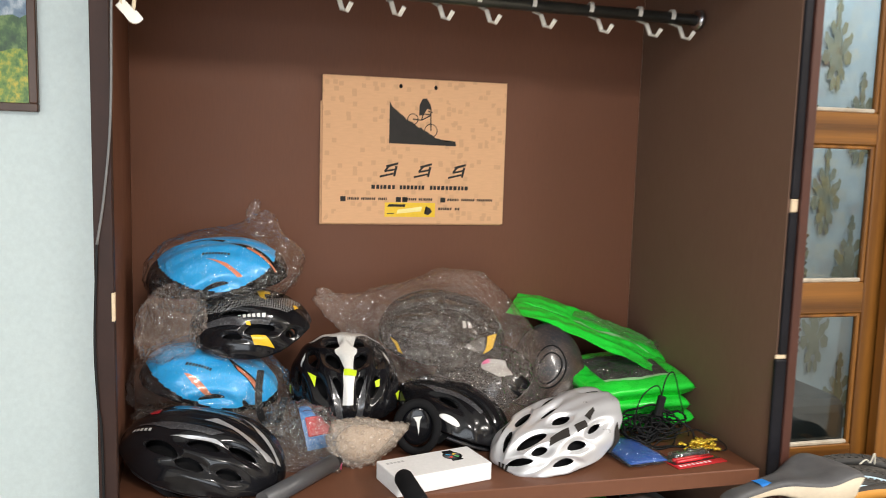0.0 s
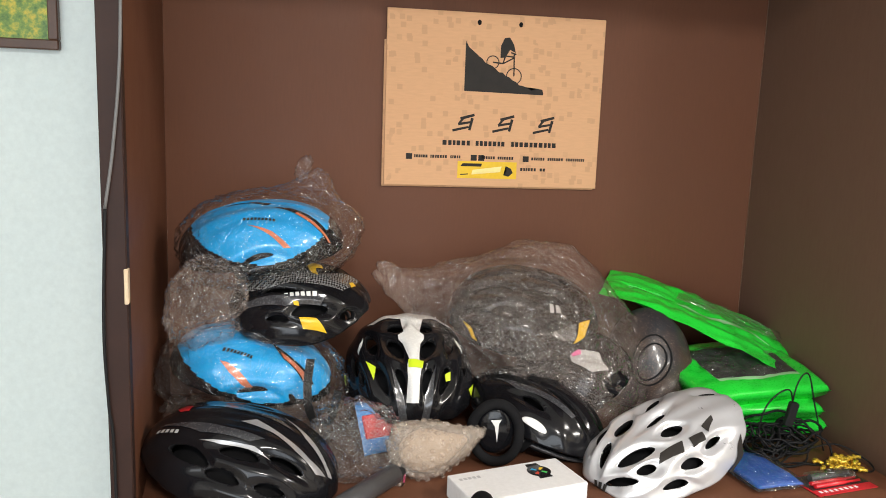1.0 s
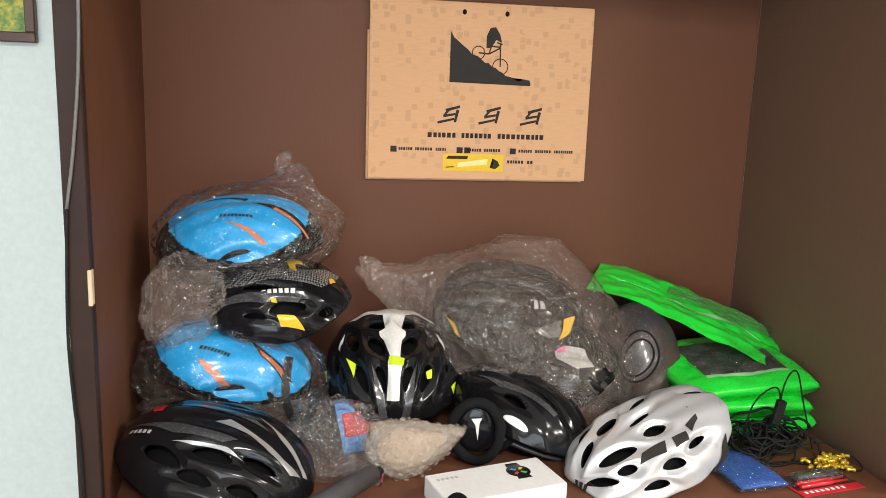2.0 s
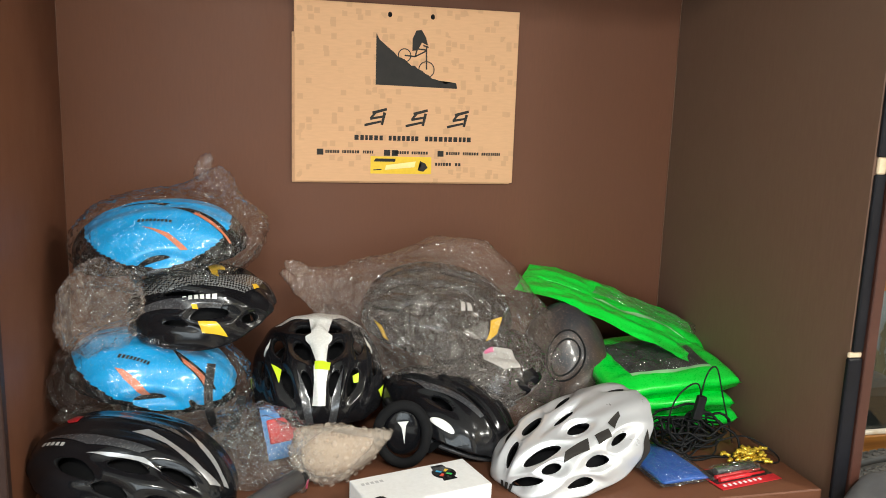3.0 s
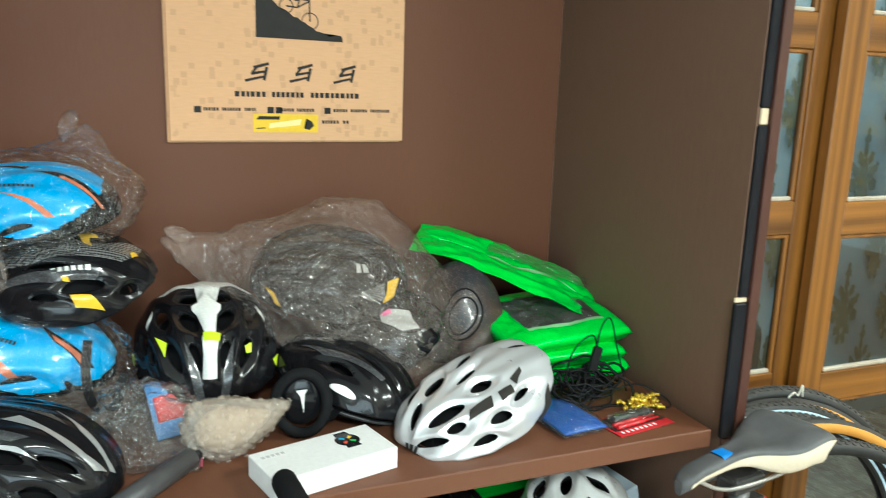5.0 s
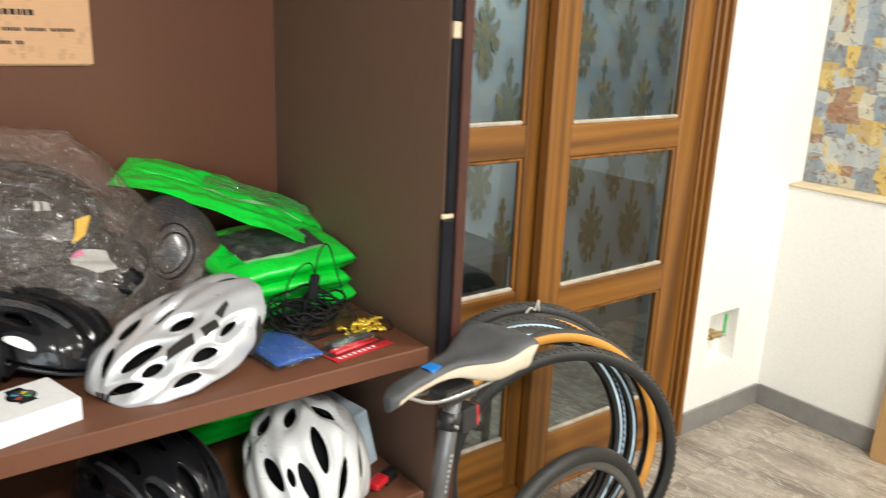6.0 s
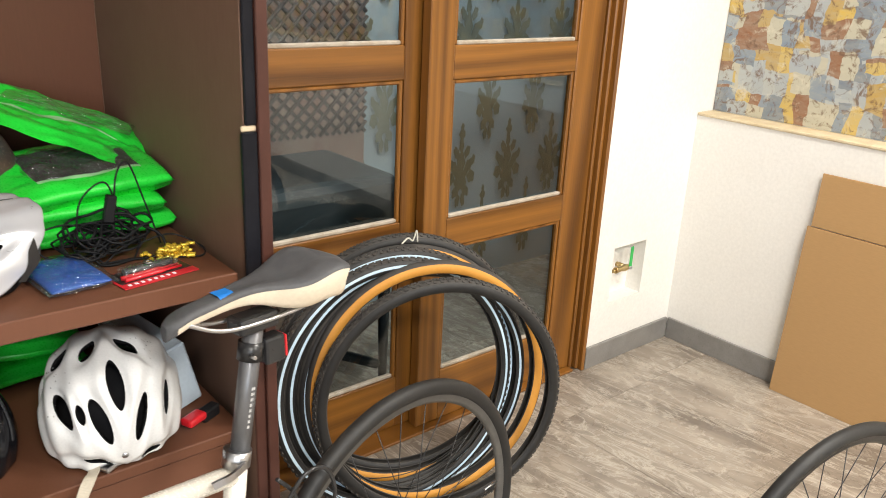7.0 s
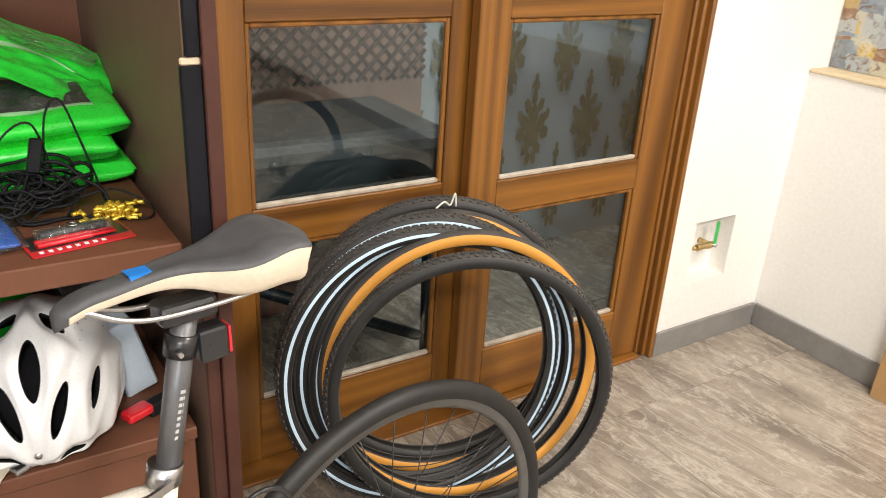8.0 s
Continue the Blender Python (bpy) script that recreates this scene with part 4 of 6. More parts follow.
for k in range(46):
    cu, cv = scuff.gauss(4, 16), scuff.gauss(-44, 9)
    if k % 3 == 0:
        cu, cv = scuff.gauss(-22, 9), scuff.gauss(28, 10)
    a, r = scuff.uniform(0, 6.28), scuff.uniform(0.5, 1.2)
    patch("printed_fleck", at11, [(cu + r * math.cos(a + q), cv + 0.5 * r * math.sin(a + q)) for q in (0, 1.6, 3.1, 4.7)], PALE_PAINT if k % 2 else DARK_GREY, h11)
STRAP_CREAM = worn("cream_webbing", (0.50, 0.45, 0.36), (0.60, 0.55, 0.45), 0.8, 20, 400, bumpy=0.3)
cs = part("chin_strap", ribbon_bm(smooth_path([(1.222, 1.66, 0.673), (1.206, 1.62, 0.676), (1.192, 1.600, 0.674), (1.176, 1.588, 0.655), (1.162, 1.583, 0.61), (1.155, 1.585, 0.54)]), 0.017, 0.002, (1, 0.1, 0.15)), STRAP_CREAM, h11, "cream chin strap hanging over the edge")
cs.matrix_local = h11.matrix_basis.inverted()
bk = part("buckle", box_bm(-0.012, 0.012, -0.010, 0.010, 0, 0.008, 0.003, seg=2), STEEL, h11, "grey strap buckle")
bk.matrix_local = h11.matrix_basis.inverted() @ pose(1.226, 1.617, 0.671, 0, 0, 30)
h12, at12 = helmet("black helmet in the shade of the lower shelf", turn(1.02, 1.78, 0.715, -70, 20, 0), (0.13, 0.14, 0.108, 0.117),
                   SIDE_VENTS, [BLACK_SHELL], plain, rim=(88, 90, 85))
for sg in (1, -1):
    patch("grey_streak", at12, [(60, 38 * sg), (10, 40 * sg), (-30, 42 * sg), (-30, 39 * sg), (10, 37 * sg), (60, 35 * sg)], GREY_SHELL, h12, "glossy grey streak")


# ---------- plastic bags ----------
def bag_bm(radii, seed, pulls=(), amp=0.10, sub=6, fine=0.024):
    """A crumpled closed bag: an ellipsoid with ridged folds, drawn out at its corners."""
    bm = bmesh.new()
    bmesh.ops.create_icosphere(bm, subdivisions=sub, radius=1.0)
    off = Vector((seed * 3.1, seed * 1.7, seed * 5.3))
    for v in bm.verts:
        d = v.co.normalized()
        r = 1.0
        r += amp * (1 - 2.4 * abs(noise.noise(d * 2.1 + off)))
        r += amp * 0.55 * (1 - 2.4 * abs(noise.noise(d * 5.3 + off)))
        w = d * 9.0 + off + 0.6 * Vector((noise.noise(d * 4 + off), noise.noise(d * 4 - off), noise.noise(d * 4 + 2 * off)))
        r += fine * (1 - 3.0 * abs(noise.noise(w)))
        r += 0.45 * fine * (1 - 3.0 * abs(noise.noise(w * 2.3)))
        p = Vector((d.x * radii[0], d.y * radii[1], d.z * radii[2])) * r
        for pd, amount, sharp in pulls:
            k = max(0.0, d.dot(Vector(pd).normalized())) ** sharp
            p += Vector(pd).normalized() * amount * k
        v.co = p
    for f in bm.faces:
        f.smooth = True
    return bm


def bag(label, m, radii, seed, mat, pulls=(), amp=0.10, name="plastic_bag"):
    e = thing(name, m, label, "plastic bag", "plastic bags round the helmets")
    part("bag_body", bag_bm(radii, seed, pulls, amp), mat, e)
    if pulls:
        # the gathered, twisted corner of the bag
        pd, amount, _ = pulls[0]
        d = Vector(pd).normalized()
        reach = 1 / math.sqrt(sum((c / r) ** 2 for c, r in zip(d, radii))) + amount
        knot = part("gathered_corner", bag_bm((0.011, 0.008, 0.020), seed + 20, [], 0.25, 3), mat, e)
        knot.matrix_local = Matrix.Translation(d * reach) @ Vector((0, 0, 1)).rotation_difference(d).to_matrix().to_4x4()
    return e


bag("clear crinkled bag round the blue helmet", pose(0.412, 1.985, 1.302), (0.145, 0.120, 0.082), 1, FILM, [((0.48, 0, 1.0), 0.050, 30), ((0.9, 0, 0.4), 0.02, 8), ((-0.8, 0, -0.7), 0.02, 6)], 0.05)
bag("loose crumpled end of clear plastic film", pose(0.315, 1.90, 1.208, 0, 25, 0), (0.055, 0.042, 0.072), 2, MILKY, [((0.8, 0, -1), 0.03, 10)], 0.16)
bag("clear crinkled film round the lower blue helmet", pose(0.396, 1.935, 1.080, 0, 12, 0), (0.150, 0.115, 0.082), 3, FILM, [((-1, -0.3, -0.6), 0.03, 12)], 0.06)
bag("crumpled clear plastic film under the stacked helmets", pose(0.40, 1.92, 0.998), (0.135, 0.09, 0.045), 4, MILKY, [], 0.16)
bag("large dusty plastic bag over several helmets", pose(0.905, 2.035, 1.128, 0, 14, 0), (0.228, 0.128, 0.114), 5, MILKY,
    [((-1, 0, 0.14), 0.075, 22), ((0.10, 0.2, 1), 0.055, 7), ((1, -0.4, 0.0), 0.02, 6), ((0.45, -0.8, -0.85), 0.10, 3)], 0.05)
bag("crumpled grey plastic wrapper on the shelf", pose(0.565, 1.80, 1.0, 0, 20, 10), (0.075, 0.06, 0.055), 6, FILM, [((1, 0, -0.4), 0.02, 8)], 0.18)
# ---------- green pouches ----------
GREEN = gloss_paint("bright_green_plastic", (0.015, 0.74, 0.045), (0.025, 0.82, 0.06), 0.28)
CONTENT = worn("dark_contents", (0.012, 0.012, 0.013), (0.06, 0.06, 0.06), 0.5, 30, 200)
ZIP = gloss_paint("pale_green_zip", (0.35, 0.75, 0.35), (0.42, 0.8, 0.42), 0.3)


def pillow_bm(lx, ly, lz, seed, crumple=0.010, n=44, inset=None, swell=0.6):
    """A flat filled pouch with thin welded edges; inset cuts a window (x0, x1, y0, y1) out of its top."""
    bm = bmesh.new()
    off = Vector((seed * 2.3, seed * 4.1, 0))
    sheets = []
    for sg in (1, -1):
        g = []
        for i in range(n + 1):
            r = []
            for j in range(n + 1):
                a, b = -1 + 2 * i / n, -1 + 2 * j / n
                fill = (1 - abs(a) ** 5) * (1 - abs(b) ** 4)
                q = Vector((a * 2.2, b * 2.0, sg * 0.4)) + off
                ww = crumple * (abs(noise.noise(q)) * 1.6 - 0.3) + 0.45 * crumple * noise.noise(q * 3.1)
                edge = 0.3 * crumple * noise.noise(Vector((a * 3, b * 3, 7)) + off)
                r.append(bm.verts.new((a * lx / 2 + edge, b * ly / 2 + edge, sg * (lz / 2 * fill ** swell + ww * fill) + edge)))
            g.append(r)
        sheets.append(g)
    top, bot = sheets
    for i in range(n):
        for j in range(n):
            a, b = (-1 + 2 * (i + 0.5) / n), (-1 + 2 * (j + 0.5) / n)
            f = bm.faces.new((top[i][j], top[i + 1][j], top[i + 1][j + 1], top[i][j + 1]))
            f.smooth = True
            if inset and inset[0] < a < inset[1] and inset[2] < b < inset[3]:
                f.material_index = 1
            elif inset and inset[0] < a < inset[1] and inset[2] - 0.10 < b < inset[2]:
                f.material_index = 2
            f = bm.faces.new((bot[i][j], bot[i][j + 1], bot[i + 1][j + 1], bot[i + 1][j]))
            f.smooth = True
    for k in range(n):
        for a, b in (((0, k), (0, k + 1)), ((n, k), (n, k + 1)), ((k, 0), (k + 1, 0)), ((k, n), (k + 1, n))):
            bm.faces.new((top[a[0]][a[1]], top[b[0]][b[1]], bot[b[0]][b[1]], bot[a[0]][a[1]]))
    return bm


def slack_bm(lx, ly, seed, inset):
    """A half-empty pouch: two sheets welded at the edges, sagging and folded."""
    bm = pillow_bm(lx, ly, 0.018, seed, 0.007, 60, inset, 1.3)
    off = Vector((seed * 1.9, 3.3, 0.7))
    for v in bm.verts:
        p = v.co.copy()
        q = Vector((p.x * 9, p.y * 14, 0)) + off
        v.co.z += 0.008 * (1 - 2.6 * abs(noise.noise(q * 0.6))) + 0.0022 * (1 - 2.6 * abs(noise.noise(q * 2.2 + off)))
        v.co.z -= 0.35 * p.x * p.x - 0.10 * p.y * (p.x + lx / 2)
        v.co.y += 0.010 * math.sin(p.x * 21 + seed) * (1 if p.y < 0 else 0.4)
    return bm


def pouch(m, lx, ly, lz, seed, label, slot=True):
    e = thing("green_pouch", m, label, "pouch", "stack of green pouches")
    part("pouch_body", pillow_bm(lx, ly, lz * 0.86, seed, 0.006, 44, (-0.60, 0.70, -0.55, 0.60), 0.28), [GREEN, CONTENT, ZIP], e)
    w = part("clear_window", pillow_bm(lx * 0.68, ly * 0.60, lz * 0.4, seed + 9, 0.012, 26), WINDOW, e, "clear wrinkled plastic window")
    w.location = (0.005, ly * 0.02, lz * 0.36)
    if slot:
        part("hang_slot", box_bm(-0.030, 0.030, -ly / 2 - 0.001, -ly / 2 + 0.012, -0.003, 0.003, 0.0025), GREEN, e).location = (0, 0.006, 0.0)
    return e


pouch(turn(1.312, 1.960, 0.976, 2, 0, 2), 0.270, 0.23, 0.050, 1, "bright green plastic pouch with clear window, bottom of a stack")
pouch(turn(1.302, 1.952, 1.012, -3, -2, 3), 0.262, 0.23, 0.046, 2, "bright green plastic pouch with clear window, in a stack")
pouch(turn(1.312, 1.952, 1.052, 3, -3, 9), 0.268, 0.215, 0.048, 3, "bright green zip pouch showing black contents, in a stack")
tpp = thing("green_pouch", turn(1.278, 2.050, 1.138, -27, 19, 8), "slack bright green pouch leaning on top of the stack", "pouch", "stack of green pouches")
part("pouch_body", slack_bm(0.405, 0.185, 4, (-0.30, 0.82, 0.05, 0.72)), [GREEN, GREEN, ZIP], tpp)
tw_ = part("clear_window", pillow_bm(0.22, 0.060, 0.004, 14, 0.006, 26), WINDOW, tpp, "clear wrinkled plastic window")
tw_.location = (0.055, 0.038, 0.014)
# pouches in the dark of the lower shelf
pouch(turn(1.15, 2.04, 0.70, 6, 0, 0), 0.28, 0.22, 0.05, 5, "green pouch at the back of the lower shelf", False)
pouch(turn(1.16, 2.03, 0.755, -6, 4, 0), 0.28, 0.22, 0.05, 6, "green pouch at the back of the lower shelf", False)

# ---------- small goods on the shelf ----------
wb = thing("watch_box", turn(0.795, 1.672, SHELF, 14), "white card box with a printed smartwatch, on the shelf", "box")
part("lid", box_bm(-0.097, 0.097, -0.047, 0.047, 0.0, 0.034, 0.0022, seg=2), PAPER_WHITE, wb)
pic = bmesh.new()
for k, (cx, cy, rr) in enumerate(((0.045, 0.012, 0.019),)):
    pic.faces.new([pic.verts.new((cx + rr * math.cos(t), cy + rr * math.sin(t), 0.0344)) for t in (2 * math.pi * j / 28 for j in range(28))])
dial = part("printed_watch", pic, BLACK_SHELL, wb, "printed black watch dial")
for dy in (0.028, -0.012):
    strap = bmesh.new()
    strap.faces.new([strap.verts.new(p) for p in ((0.033, dy, 0.0343), (0.057, dy, 0.0343), (0.055, dy + 0.011, 0.0343), (0.035, dy + 0.011, 0.0343))])
    part("printed_strap", strap, BLACK_SHELL, dial)
for k, c in enumerate(((0.75, 0.5, 0.02), (0.02, 0.35, 0.65), (0.6, 0.05, 0.02), (0.05, 0.5, 0.1))):
    a = math.pi / 4 + k * math.pi / 2
    hb = bmesh.new()
    d, s = Vector((math.cos(a), math.sin(a), 0)), Vector((-math.sin(a), math.cos(a), 0))
    hb.faces.new([hb.verts.new(Vector((0.045, 0.012, 0.0348)) + p) for p in (d * 0.004 + s * 0.002, d * 0.013 + s * 0.003, d * 0.013 - s * 0.003, d * 0.004 - s * 0.002)])
    part("dial_bar", hb, material("dial_colour", c, 0.4), dial)
lt = bmesh.new()
for k in range(5):
    box_bm(-0.086 + k * 0.0075, -0.081 + k * 0.0075, 0.022, 0.029, 0.0338, 0.0343, bm=lt)
part("lid_lettering", lt, worn("silver_print", (0.45, 0.45, 0.47), (0.55, 0.55, 0.57), 0.4), wb)


# bubble wrap
def bubble_bm():
    bm = bag_bm((0.054, 0.028, 0.044), 11, [((1, 0, 0.25), 0.050, 9), ((-0.7, 0, 0.6), 0.015, 8)], 0.12, 4, 0.0)
    bm.normal_update()
    spots = [(v.co.copy(), v.normal.copy()) for v in bm.verts]
    random.Random(4).shuffle(spots)
    kept = []
    for p, nv in spots:
        if all((p - q).length > 0.0100 for q, _ in kept):
            kept.append((p, nv))
    for p, nv in kept:
        side = nv.orthogonal().normalized()
        up = nv.cross(side)
        ring = [bm.verts.new(p + 0.0050 * (side * math.cos(t) + up * math.sin(t))) for t in (math.pi * 2 * j / 7 for j in range(7))]
        mid = [bm.verts.new(p + nv * 0.0016 + 0.0036 * (side * math.cos(t) + up * math.sin(t))) for t in (math.pi * 2 * j / 7 for j in range(7))]
        topv = bm.verts.new(p + nv * 0.0022)
        for j in range(7):
            bm.faces.new((ring[j], ring[(j + 1) % 7], mid[(j + 1) % 7], mid[j])).smooth = True
            bm.faces.new((mid[j], mid[(j + 1) % 7], topv)).smooth = True
    return bm


BUBBLE = film("bubble_wrap_plastic", (0.92, 0.88, 0.83), 0.26, 30, 0.12, 0.06, 0.2, (0.70, 0.60, 0.51))
bw = thing("bubble_wrap_parcel", turn(0.668, 1.768, 0.993, 5, 0, -8), "small lumpy parcel wrapped in bubble wrap", "parcel")
part("wrap", bubble_bm(), BUBBLE, bw)
part("wrapped_item", bag_bm((0.044, 0.018, 0.034), 12, [((1, 0, 0.25), 0.03, 9)], 0.05, 3, 0.0), worn("brown_item", (0.36, 0.27, 0.19), (0.46, 0.36, 0.27), 0.8), bw)

# grey plastic bag with small packets by the helmets
pk = thing("packet", turn(0.60, 1.86, 1.0, 20, 0, 60), "small red, white and blue printed packet", "packet")
part("packet_body", pillow_bm(0.07, 0.09, 0.012, 21, 0.004, 14), worn("blue_packet", (0.03, 0.16, 0.45), (0.05, 0.25, 0.6), 0.3), pk)
part("packet_band", box_bm(-0.03, 0.03, -0.02, 0.02, 0.005, 0.010, 0.002), RED, pk, "red printed band")
pb = thing("zip_bag", turn(0.560, 1.80, 0.985, -12, 0, 28), "clear zip bag with a red edge, lying on the shelf", "plastic bag")
part("bag_body", pillow_bm(0.17, 0.13, 0.03, 22, 0.012, 30), FILM, pb)
part("zip_edge", box_bm(0.080, 0.083, -0.060, 0.060, -0.001, 0.001, 0.0005), worn("crimson_zip", (0.25, 0.02, 0.06), (0.3, 0.04, 0.08), 0.4), pb, "red zip edge")
tb = thing("inner_tube_box", turn(0.548, 1.67, SHELF, 48), "black tube of a tool in a plastic sleeve", "tool")
part("sleeve", tube_bm([(-0.10, 0, 0.016), (0.10, 0, 0.016)], 0.016, 14), DARK_GREY, tb)
part("cap", tube_bm([(0.098, 0, 0.016), (0.118, 0, 0.016)], 0.013, 14), WEBBING, tb)

# loop strap of the black helmet
lp = thing("helmet_pad", turn(0.786, 1.785, 1.012, -14), "black padded loop with a small white mark", "pad")
loop = [(0.040 * math.cos(a), 0.004 * math.sin(2 * a), 0.050 * math.sin(a)) for a in (2 * math.pi * k / 48 for k in range(48))]
part("loop", tube_bm(loop, 0.0085, 10, True), FOAM, lp)
part("pad_body", bag_bm((0.034, 0.010, 0.042), 31, [], 0.04, 3, 0.0), BLACK_SHELL, lp).location = (0, 0.014, 0)
mk = bmesh.new()
mk.faces.new([mk.verts.new(p) for p in ((-0.008, 0.002, 0.02), (0.010, 0.002, 0.022), (0.006, 0.002, 0.014), (0.004, 0.002, -0.018), (-0.001, 0.002, 0.010))])
part("white_mark", mk, WHITE_PAINT, lp)
# blue packet, red blister card, gold nipples, cables
bp = thing("blue_packet", turn(1.222, 1.722, SHELF + 0.009, 6), "flat blue cloth packed in clear plastic", "packet")
part("cloth", pillow_bm(0.088, 0.140, 0.014, 41, 0.002, 26), worn("royal_blue_cloth", (0.012, 0.07, 0.36), (0.02, 0.11, 0.48), 0.5, 14, 200), bp)
part("sleeve", pillow_bm(0.102, 0.156, 0.018, 42, 0.003, 30), WINDOW, bp, "clear plastic sleeve")
rc = thing("blister_card", turn(1.335, 1.672, SHELF + 0.001, 10), "red and black blister card holding small parts", "blister pack")
part("card", box_bm(-0.062, 0.062, -0.034, 0.034, 0, 0.0012), worn("red_print", (0.48, 0.012, 0.02), (0.6, 0.03, 0.04), 0.3), rc)
part("card_print", box_bm(-0.058, 0.060, -0.016, 0.031, 0.0014, 0.0022), worn("black_print", (0.01, 0.01, 0.01), (0.04, 0.03, 0.03), 0.3), rc)
bl = bmesh.new()
for k in range(8):
    box_bm(-0.052 + 0.0105 * k, -0.047 + 0.0105 * k, -0.027, -0.021, 0.0014, 0.0020, bm=bl)
part("card_lettering", bl, PAPER_WHITE, rc)
part("blister", box_bm(-0.046, 0.046, -0.006, 0.022, 0.0024, 0.016, 0.005, seg=3), WINDOW, rc, "clear plastic blister")
for dy in (-0.012, -0.002):
    part("red_rod", tube_bm([(-0.05, dy, 0.0055), (0.012, dy, 0.0055), (0.016, dy, 0.0055), (0.044, dy, 0.0055)], [0.0036, 0.0036, 0.0022, 0.0022], 10), RED, rc, "red plastic rod")
part("washer", lathe_bm([(0.004, 0.0), (0.007, 0.0), (0.007, 0.0015), (0.004, 0.0015)], 20), STEEL, rc).location = (0.0, 0.008, 0.0165)
part("cartridge", tube_bm([(-0.04, 0.010, 0.009), (0.04, 0.010, 0.009)], 0.006, 10), DARK_GREY, rc)
GOLD = worn("gold_anodised", (0.86, 0.56, 0.05), (0.92, 0.66, 0.09), 0.25, 40, 200, metal=0.6)
rnd = random.Random(7)
nip_me = None
for k in range(44):
    x, y = 1.388 + rnd.gauss(0, 0.019), 1.728 + rnd.gauss(0, 0.012)
    mm = pose(x, y, SHELF + 0.0042 + 0.005 * (k % 3), rnd.uniform(-15, 15), 90 + rnd.uniform(-12, 12), rnd.uniform(0, 180))
    if nip_me is None:
        o = link_mesh("spoke_nipple", lathe_bm([(0.0, -0.007), (0.0028, -0.007), (0.0028, 0.002), (0.0042, 0.004), (0.0042, 0.007), (0.0, 0.007)], 8, closed=False), GOLD)
        nip_me = o.data
    else:
        o = new("spoke_nipple", nip_me)
    o.matrix_world = mm
    tagged(o, "small gold anodised spoke nipple in a loose heap", "spoke nipple", "heap of gold nipples")
cb = thing("cable_bundle", pose(1.300, 1.785, SHELF), "tangled bundle of thin black cables", "cable")
for k in range(20):
    r0, ph = rnd.uniform(0.020, 0.048), rnd.uniform(0, 6.28)
    c = Vector((rnd.gauss(0, 0.018), rnd.gauss(-0.005, 0.014), 0.020 + rnd.uniform(0, 0.03)))
    tl = (rnd.uniform(-0.6, 0.6), rnd.uniform(-0.3, 0.9))
    pts = []
    for j in range(34):
        a = ph + 2 * math.pi * 1.25 * j / 33
        rr = r0 * (1 + 0.18 * math.sin(3 * a + k))
        x, y = rr * 1.15 * math.cos(a), rr * 0.9 * math.sin(a)
        q = pose(0, 0, 0, 55 * tl[1] + 12, 30 * tl[0], 0) @ Vector((x, y, 0.004 * math.sin(5 * a)))
        q.z = max(-c.z + 0.003, q.z)
        pts.append(c + q)
    part("cable", tube_bm(pts, 0.0017 if k % 3 else 0.0023, 6), WEBBING, cb)
for pts in ([(0.05, -0.02, 0.02), (0.10, -0.03, 0.03), (0.138, -0.06, 0.012), (0.13, -0.085, 0.004), (0.09, -0.07, 0.003)],
            [(0.02, 0, 0.05), (0.03, 0.0, 0.13), (0.05, 0.0, 0.15), (0.07, 0.0, 0.09), (0.09, -0.01, 0.01)],
            [(-0.04, 0, 0.03), (-0.03, -0.01, 0.10), (0.01, -0.01, 0.125), (0.03, 0.0, 0.06)],
            [(-0.05, 0.0, 0.01), (-0.09, -0.01, 0.02), (-0.10, 0.0, 0.05), (-0.05, 0.01, 0.06), (0, 0, 0.04)]):
    part("cable", tube_bm(smooth_path(pts), 0.0015, 6), WEBBING, cb)
part("connector", box_bm(-0.008, 0.008, -0.006, 0.006, -0.022, 0.022, 0.002), WEBBING, cb).matrix_local = pose(0.01, -0.02, 0.085, 0, 12, 0)

# light box and red lamp on the lower shelf
lb = thing("foam_box", turn(1.392, 1.845, LOW, 8, 0, 0) @ pose(0, 0, 0, 0, -14, 0), "pale blue grey carton standing on the lower shelf", "box")
part("carton", box_bm(-0.028, 0.020, -0.12, 0.12, 0.004, 0.125, 0.003), worn("pale_blue_carton", (0.42, 0.50, 0.58), (0.5, 0.58, 0.64), 0.5, 8, 160), lb)
part("printed_face", box_bm(-0.030, -0.0285, -0.105, 0.105, 0.02, 0.11), worn("dark_print", (0.04, 0.07, 0.10), (0.2, 0.28, 0.33), 0.4, 40, 160), lb)
rl = thing("rear_lamp", turn(1.388, 1.660, LOW, 25), "small red and black bicycle lamp on the lower shelf", "lamp")
part("lens", box_bm(-0.030, 0.010, -0.012, 0.012, 0.010, 0.024, 0.004, seg=2), RED, rl, "red plastic lens")
part("bracket", box_bm(0.006, 0.045, -0.010, 0.010, 0.0, 0.022, 0.004, seg=2), WEBBING, rl)

